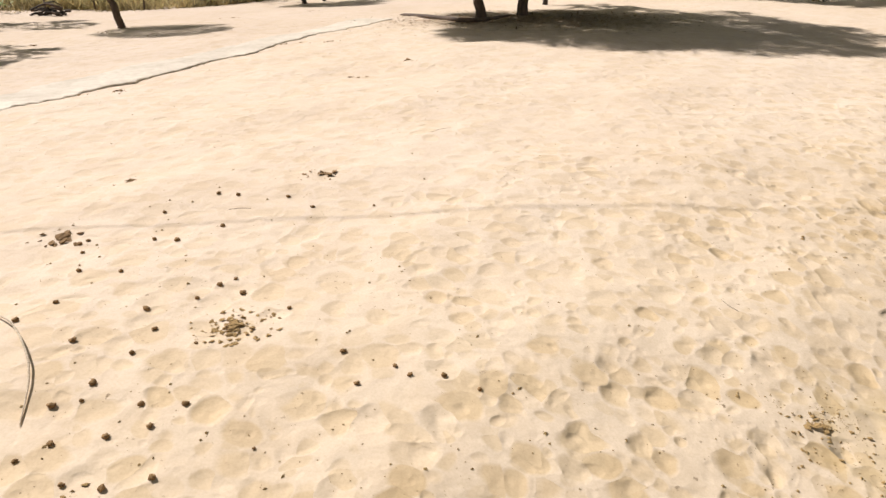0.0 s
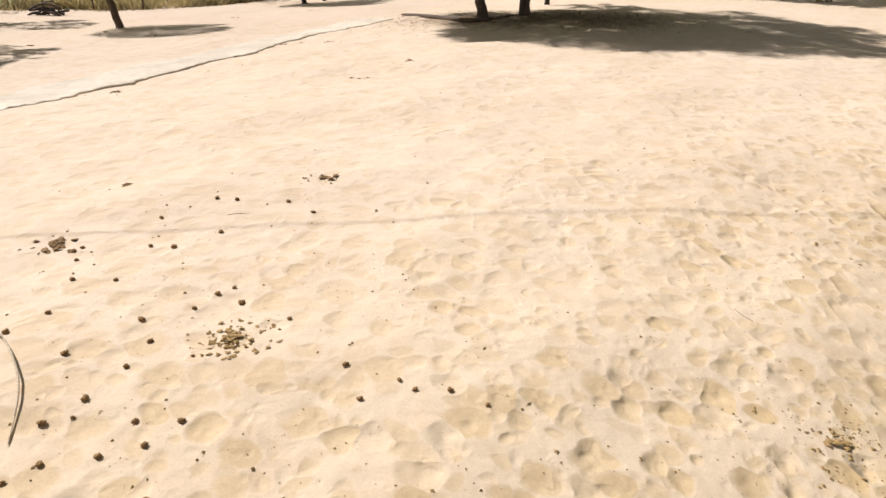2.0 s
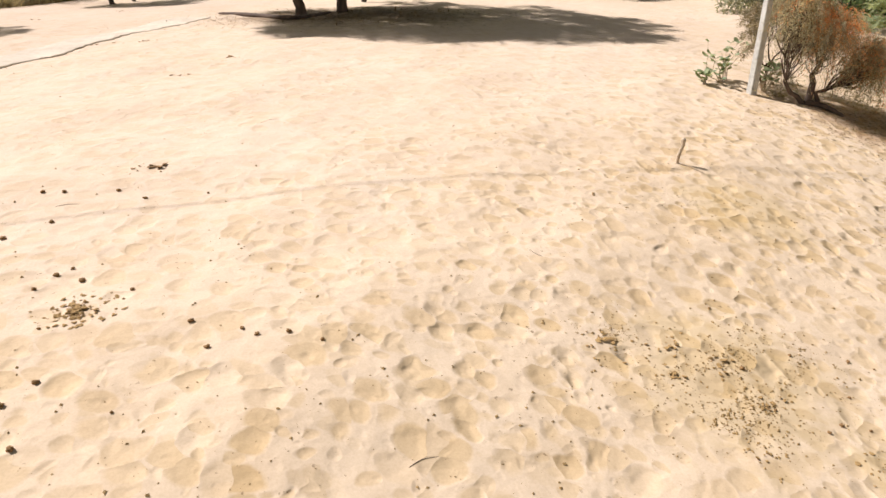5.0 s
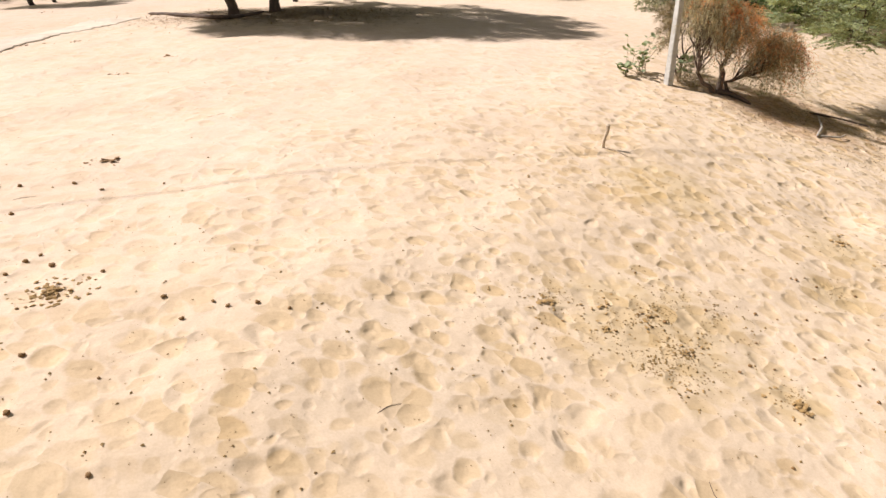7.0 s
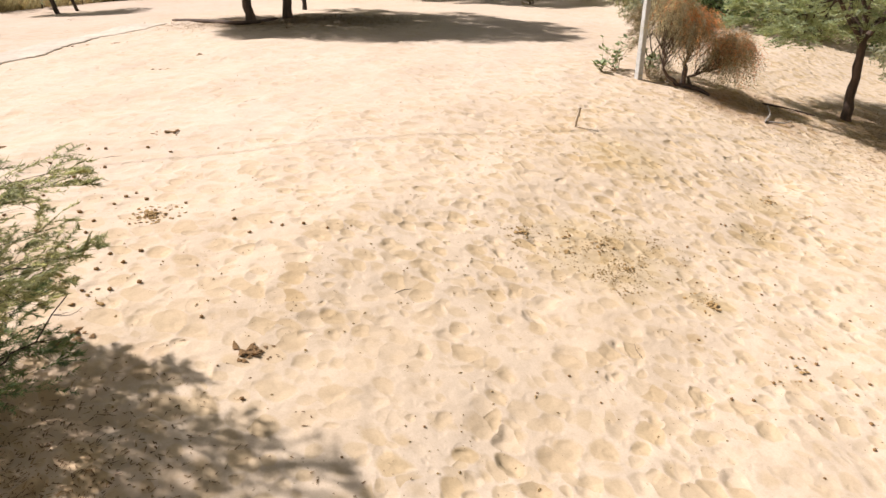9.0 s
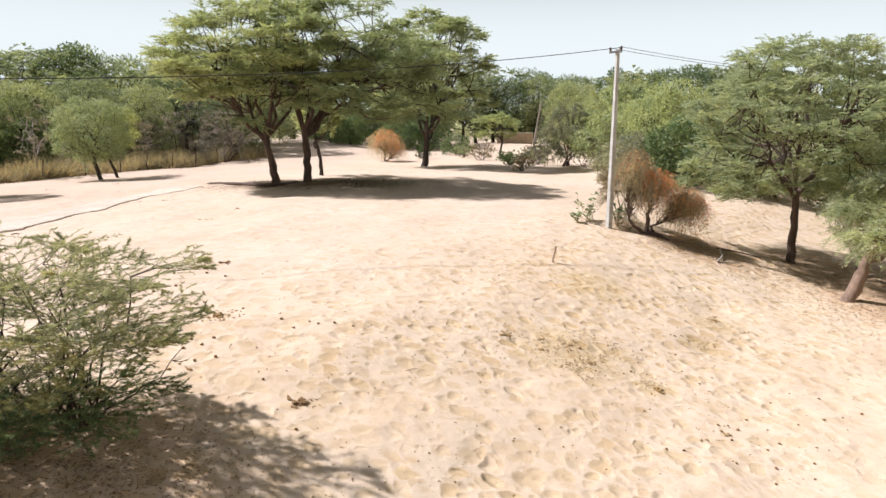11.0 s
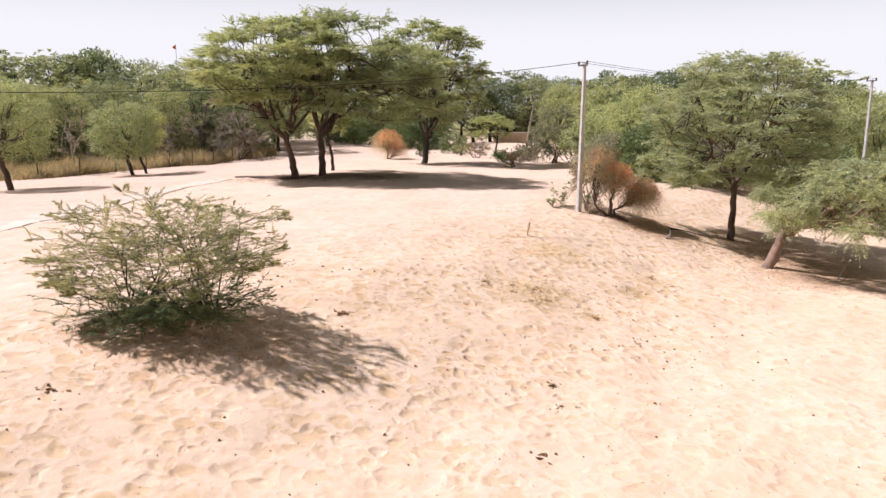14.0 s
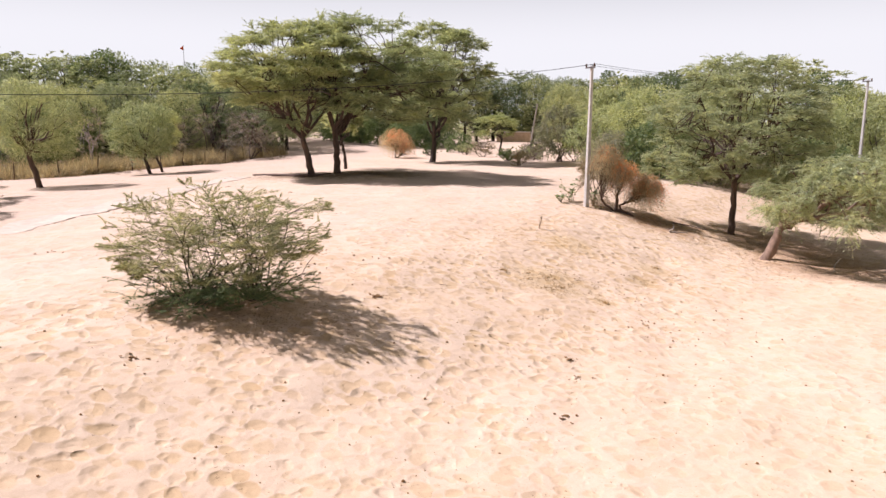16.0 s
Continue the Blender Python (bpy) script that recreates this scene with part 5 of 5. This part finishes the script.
for k, (x, y, s, mat, lab) in enumerate(((22.5, 46.5, 0.8, LEAF_DARK, "low dark-green shrub on the far sand"), (24.5, 51.7, 0.75, LEAF_DARK, "low dark-green shrub on the far sand"), (26.8, 50.6, 1.1, LEAF_DARK, "dense dark shrub on the far sand"), (23.2, 54.5, 1.3, LEAF_BROWN, "leafless brown scrub on the far sand"), (29.0, 53.5, 1.0, LEAF_BROWN, "leafless brown scrub on the far sand"), (30.8, 57.5, 0.9, LEAF_DEAD, "grey dead scrub on the far sand"), (26.0, 50.0, 1.0, LEAF_GREY, "low grey-green shrub on the far sand"), (27.6, 43.6, 1.9, LEAF_BROWN, "leafless brown scrub on the far sand"),
                                          (29.3, 42.0, 2.3, LEAF_BROWN, "tall leafless scrub at the wood's edge"), (25.0, 46.5, 1.2, LEAF_DEAD, "grey dead scrub on the far sand"), (18.5, 58.0, 1.0, LEAF_DARK, "dark-green shrub below the thorn tree"), (23.5, 60.0, 1.2, LEAF_GREY, "dry grey shrub on the far sand"),
                                          (-12.0, 48.6, 0.45, LEAF_FRESH, "small green shrub at the straw's edge"), (19.5, 38.0, 0.8, LEAF_STRAW, "pale straw tuft beside the wood"), (0.5, 67.0, 1.3, LEAF_BROWN, "leafless brown scrub on the rise"), (4.0, 72.0, 1.5, LEAF_BROWN, "leafless brown scrub on the rise"), (-4.5, 59.5, 0.9, LEAF_DEAD, "grey dead scrub beside dry grass"))):
    shrub("low_shrub", x, y, lab, "shrub", seed=60 + k, spread=(1.5 * s, 1.2 * s), height=1.5 * s, stems=12, leaf=(0.13, 0.04), leaves=3600, leaf_mat=mat, bark=BARK_BROWN, stem_r=0.022, twig_len=0.45 * s, levels=(3, 3))


tree("grey_willow", 26.2, 43.6, "weeping grey-olive tree with bare brown stems at the wood's edge", "tree", seed=76, height=5.3, radius=2.3, fork=1.5, base=1.4, trunk_r=0.08, pads=34, leaves=20000, leaf_mat=LEAF_DUSTY, bark=BARK_BROWN, leaf=(0.17, 0.045),
     dome=0.8, flat=0.7, droop=0.5, stems=5, stem_spread=0.8, pad=0.3, inner=0.5)


def straw():
    """Tall dry grass between the sand and the left-hand wood."""
    rng = np.random.default_rng(44)
    n = 62000
    u = rng.random(n)
    x = -60 + 61 * u
    edge = np.interp(x, [-60, -16, -10.4, -6.3, -2.3, 1.0], [41, 41.5, 49.5, 55.5, 57.5, 64])
    y = edge + rng.random(n) ** 1.4 * np.interp(x, [-60, -10, 1], [12, 9, 7])
    keep = (np.sin(x * 0.9) + np.sin(y * 1.3 + x * 0.4) + rng.normal(size=n) * 1.1) > -1.1
    x, y = x[keep], y[keep]
    n = len(x)
    at = np.stack([x, y, land(x, y) - 0.05], 1)
    way = np.stack([rng.normal(size=n) * 0.5, rng.normal(size=n) * 0.5, np.ones(n)], 1)
    g = Geo()
    tall = rng.uniform(0.4, 1.9, n) * (0.85 + 0.3 * np.sin(x * 1.7 + np.sin(y)) * np.sin(y * 0.9) + 0.3 * np.sin(x * 0.55 + 1) * np.sin(y * 0.31))
    g.leaves(at, way, tall, rng.uniform(0.03, 0.08, n), rng, 0.0)
    tagged(g.make("dry_grass", LEAF_STRAW), "tall straw-yellow dry grass before the woods", "grass", kind="stuff")
    # brown dead weeds along the edge of the straw
    n = 9000
    x = rng.uniform(-45, 1, n)
    y = np.interp(x, [-60, -16, -10.4, -6.3, -2.3, 1.0], [41, 41.5, 49.5, 55.5, 57.5, 64]) + rng.normal(size=n) * 0.5 - 0.1
    keep = (np.sin(x * 1.3) + np.sin(x * 0.47 + 2) + rng.normal(size=n) * 0.5) > 0.1
    x, y = x[keep], y[keep]
    n = len(x)
    g = Geo()
    g.leaves(np.stack([x, y, land(x, y) - 0.05], 1), np.stack([rng.normal(size=n) * 0.7, rng.normal(size=n) * 0.7, np.ones(n)], 1), rng.uniform(0.3, 1.2, n), rng.uniform(0.02, 0.06, n), rng, 0.0)
    tagged(g.make("dead_weeds", LEAF_BROWN), "brown dead weeds along the edge of straw", "weeds", kind="stuff")
    n = 9500
    cx, cy = rng.uniform(-5, 4.5, n), rng.uniform(62, 84, n)
    keep = (np.sin(cx * 1.1) + np.sin(cy * 0.7)) > -0.2
    cx, cy = cx[keep], cy[keep]
    g = Geo()
    at = np.stack([cx, cy, land(cx, cy) - 0.05], 1)
    g.leaves(at, np.stack([rng.normal(size=len(cx)) * 0.4, rng.normal(size=len(cx)) * 0.4, np.ones(len(cx))], 1), rng.uniform(0.4, 1.5, len(cx)), rng.uniform(0.05, 0.14, len(cx)), rng, 0.0)
    tagged(g.make("dry_grass", LEAF_STRAW), "dry straw tufts on the rise behind the trees", "grass", kind="stuff")


straw()


def fence_post(x, y, tall, seed):
    rng = np.random.default_rng(seed)
    z = high(x, y)
    g = Geo()
    g.tube(bend((0, 0, -0.3), (rng.normal() * 0.06, rng.normal() * 0.06, tall), rng, 0.03, 5), [0.055, 0.05, 0.05, 0.045, 0.03], 7)
    ob = g.make("fence_post", BARK_BROWN, smooth=True)
    ob.matrix_world = pose(x, y, z)
    tagged(ob, "weathered wooden fence post in dry grass", "post", "fence posts along the straw")


for k, x in enumerate((-22.0, -19.2, -16.6, -14.2, -12.0, -9.9, -7.8, -5.9, -4.0, -2.1, -0.3, 1.4)):
    fence_post(x, float(np.interp(x, [-60, -16, -10.4, -6.3, -2.3, 1.0, 3.0], [41, 41.5, 49.5, 55.5, 57.5, 64, 72])) - 0.4, 1.25 + 0.15 * math.sin(k * 2.1), 200 + k)


def mud_wall(x, y, ln, turn):
    root = thing("mud_wall", x, y, high(x, y), "low brown mud wall with a pale coping behind the clearing", "wall", turn=turn)
    bm = bmesh.new()
    box_bm(bm, 0, 0, 0.7, ln, 0.4, 1.8, 0.06)
    part("wall_body", bm, MUD, root)
    bm = bmesh.new()
    box_bm(bm, 0, 0, 1.66, ln + 0.1, 0.5, 0.12, 0.03)
    part("coping", bm, LIME, root, "pale plastered coping")


mud_wall(45.4, 94.6, 5.6, -25)

# a leaning wooden pole beyond the clearing
pole_line = Geo()
pole_line.tube([(0, 0, -0.4), (0.25, 0, 2.5), (0.75, 0, 5.8)], [0.13, 0.11, 0.08], 8)
leaning_pole = pole_line.make("leaning_pole", BARK_PALE, smooth=True)
leaning_pole.matrix_world = pose(32.6, 62.6, high(32.6, 62.6), 0, 0, -25)
wire((33.3, 62.3, high(32.6, 62.6) + 5.7), (10.0, 76.0, 7.2), 0.5, 0.016, "thin overhead wire from the leaning wooden pole")
tagged(leaning_pole, "weathered grey wooden pole leaning above dark shrubs", "pole")


def flag(x, y, z):
    root = thing("flagpole", x, y, high(x, y), "tall thin pole with a small saffron flag above the woods", "flag")
    g = Geo()
    g.tube([(0, 0, -0.3), (0.05, 0, z * 0.5), (0.0, 0, z)], [0.06, 0.05, 0.03], 8)
    g.make("pole", STEEL, root)
    bm = bmesh.new()
    rows = []
    for i in range(7):
        u = i / 6
        w = 0.12 * math.sin(u * 5) * u
        a, b = bm.verts.new((-0.5 * u, w, z - 0.05 - 0.4 * u)), bm.verts.new((-0.5 * u * 0.98, w, z - 0.8 + 0.25 * u))
        rows.append((a, b))
    for (a, b), (c, d) in zip(rows, rows[1:]):
        bm.faces.new((a, b, d, c))
    bmesh.ops.solidify(bm, geom=bm.faces[:], thickness=0.01)
    part("cloth", bm, CLOTH, root, "small saffron pennant")


flag(-5.7, 110.0, 16.2)
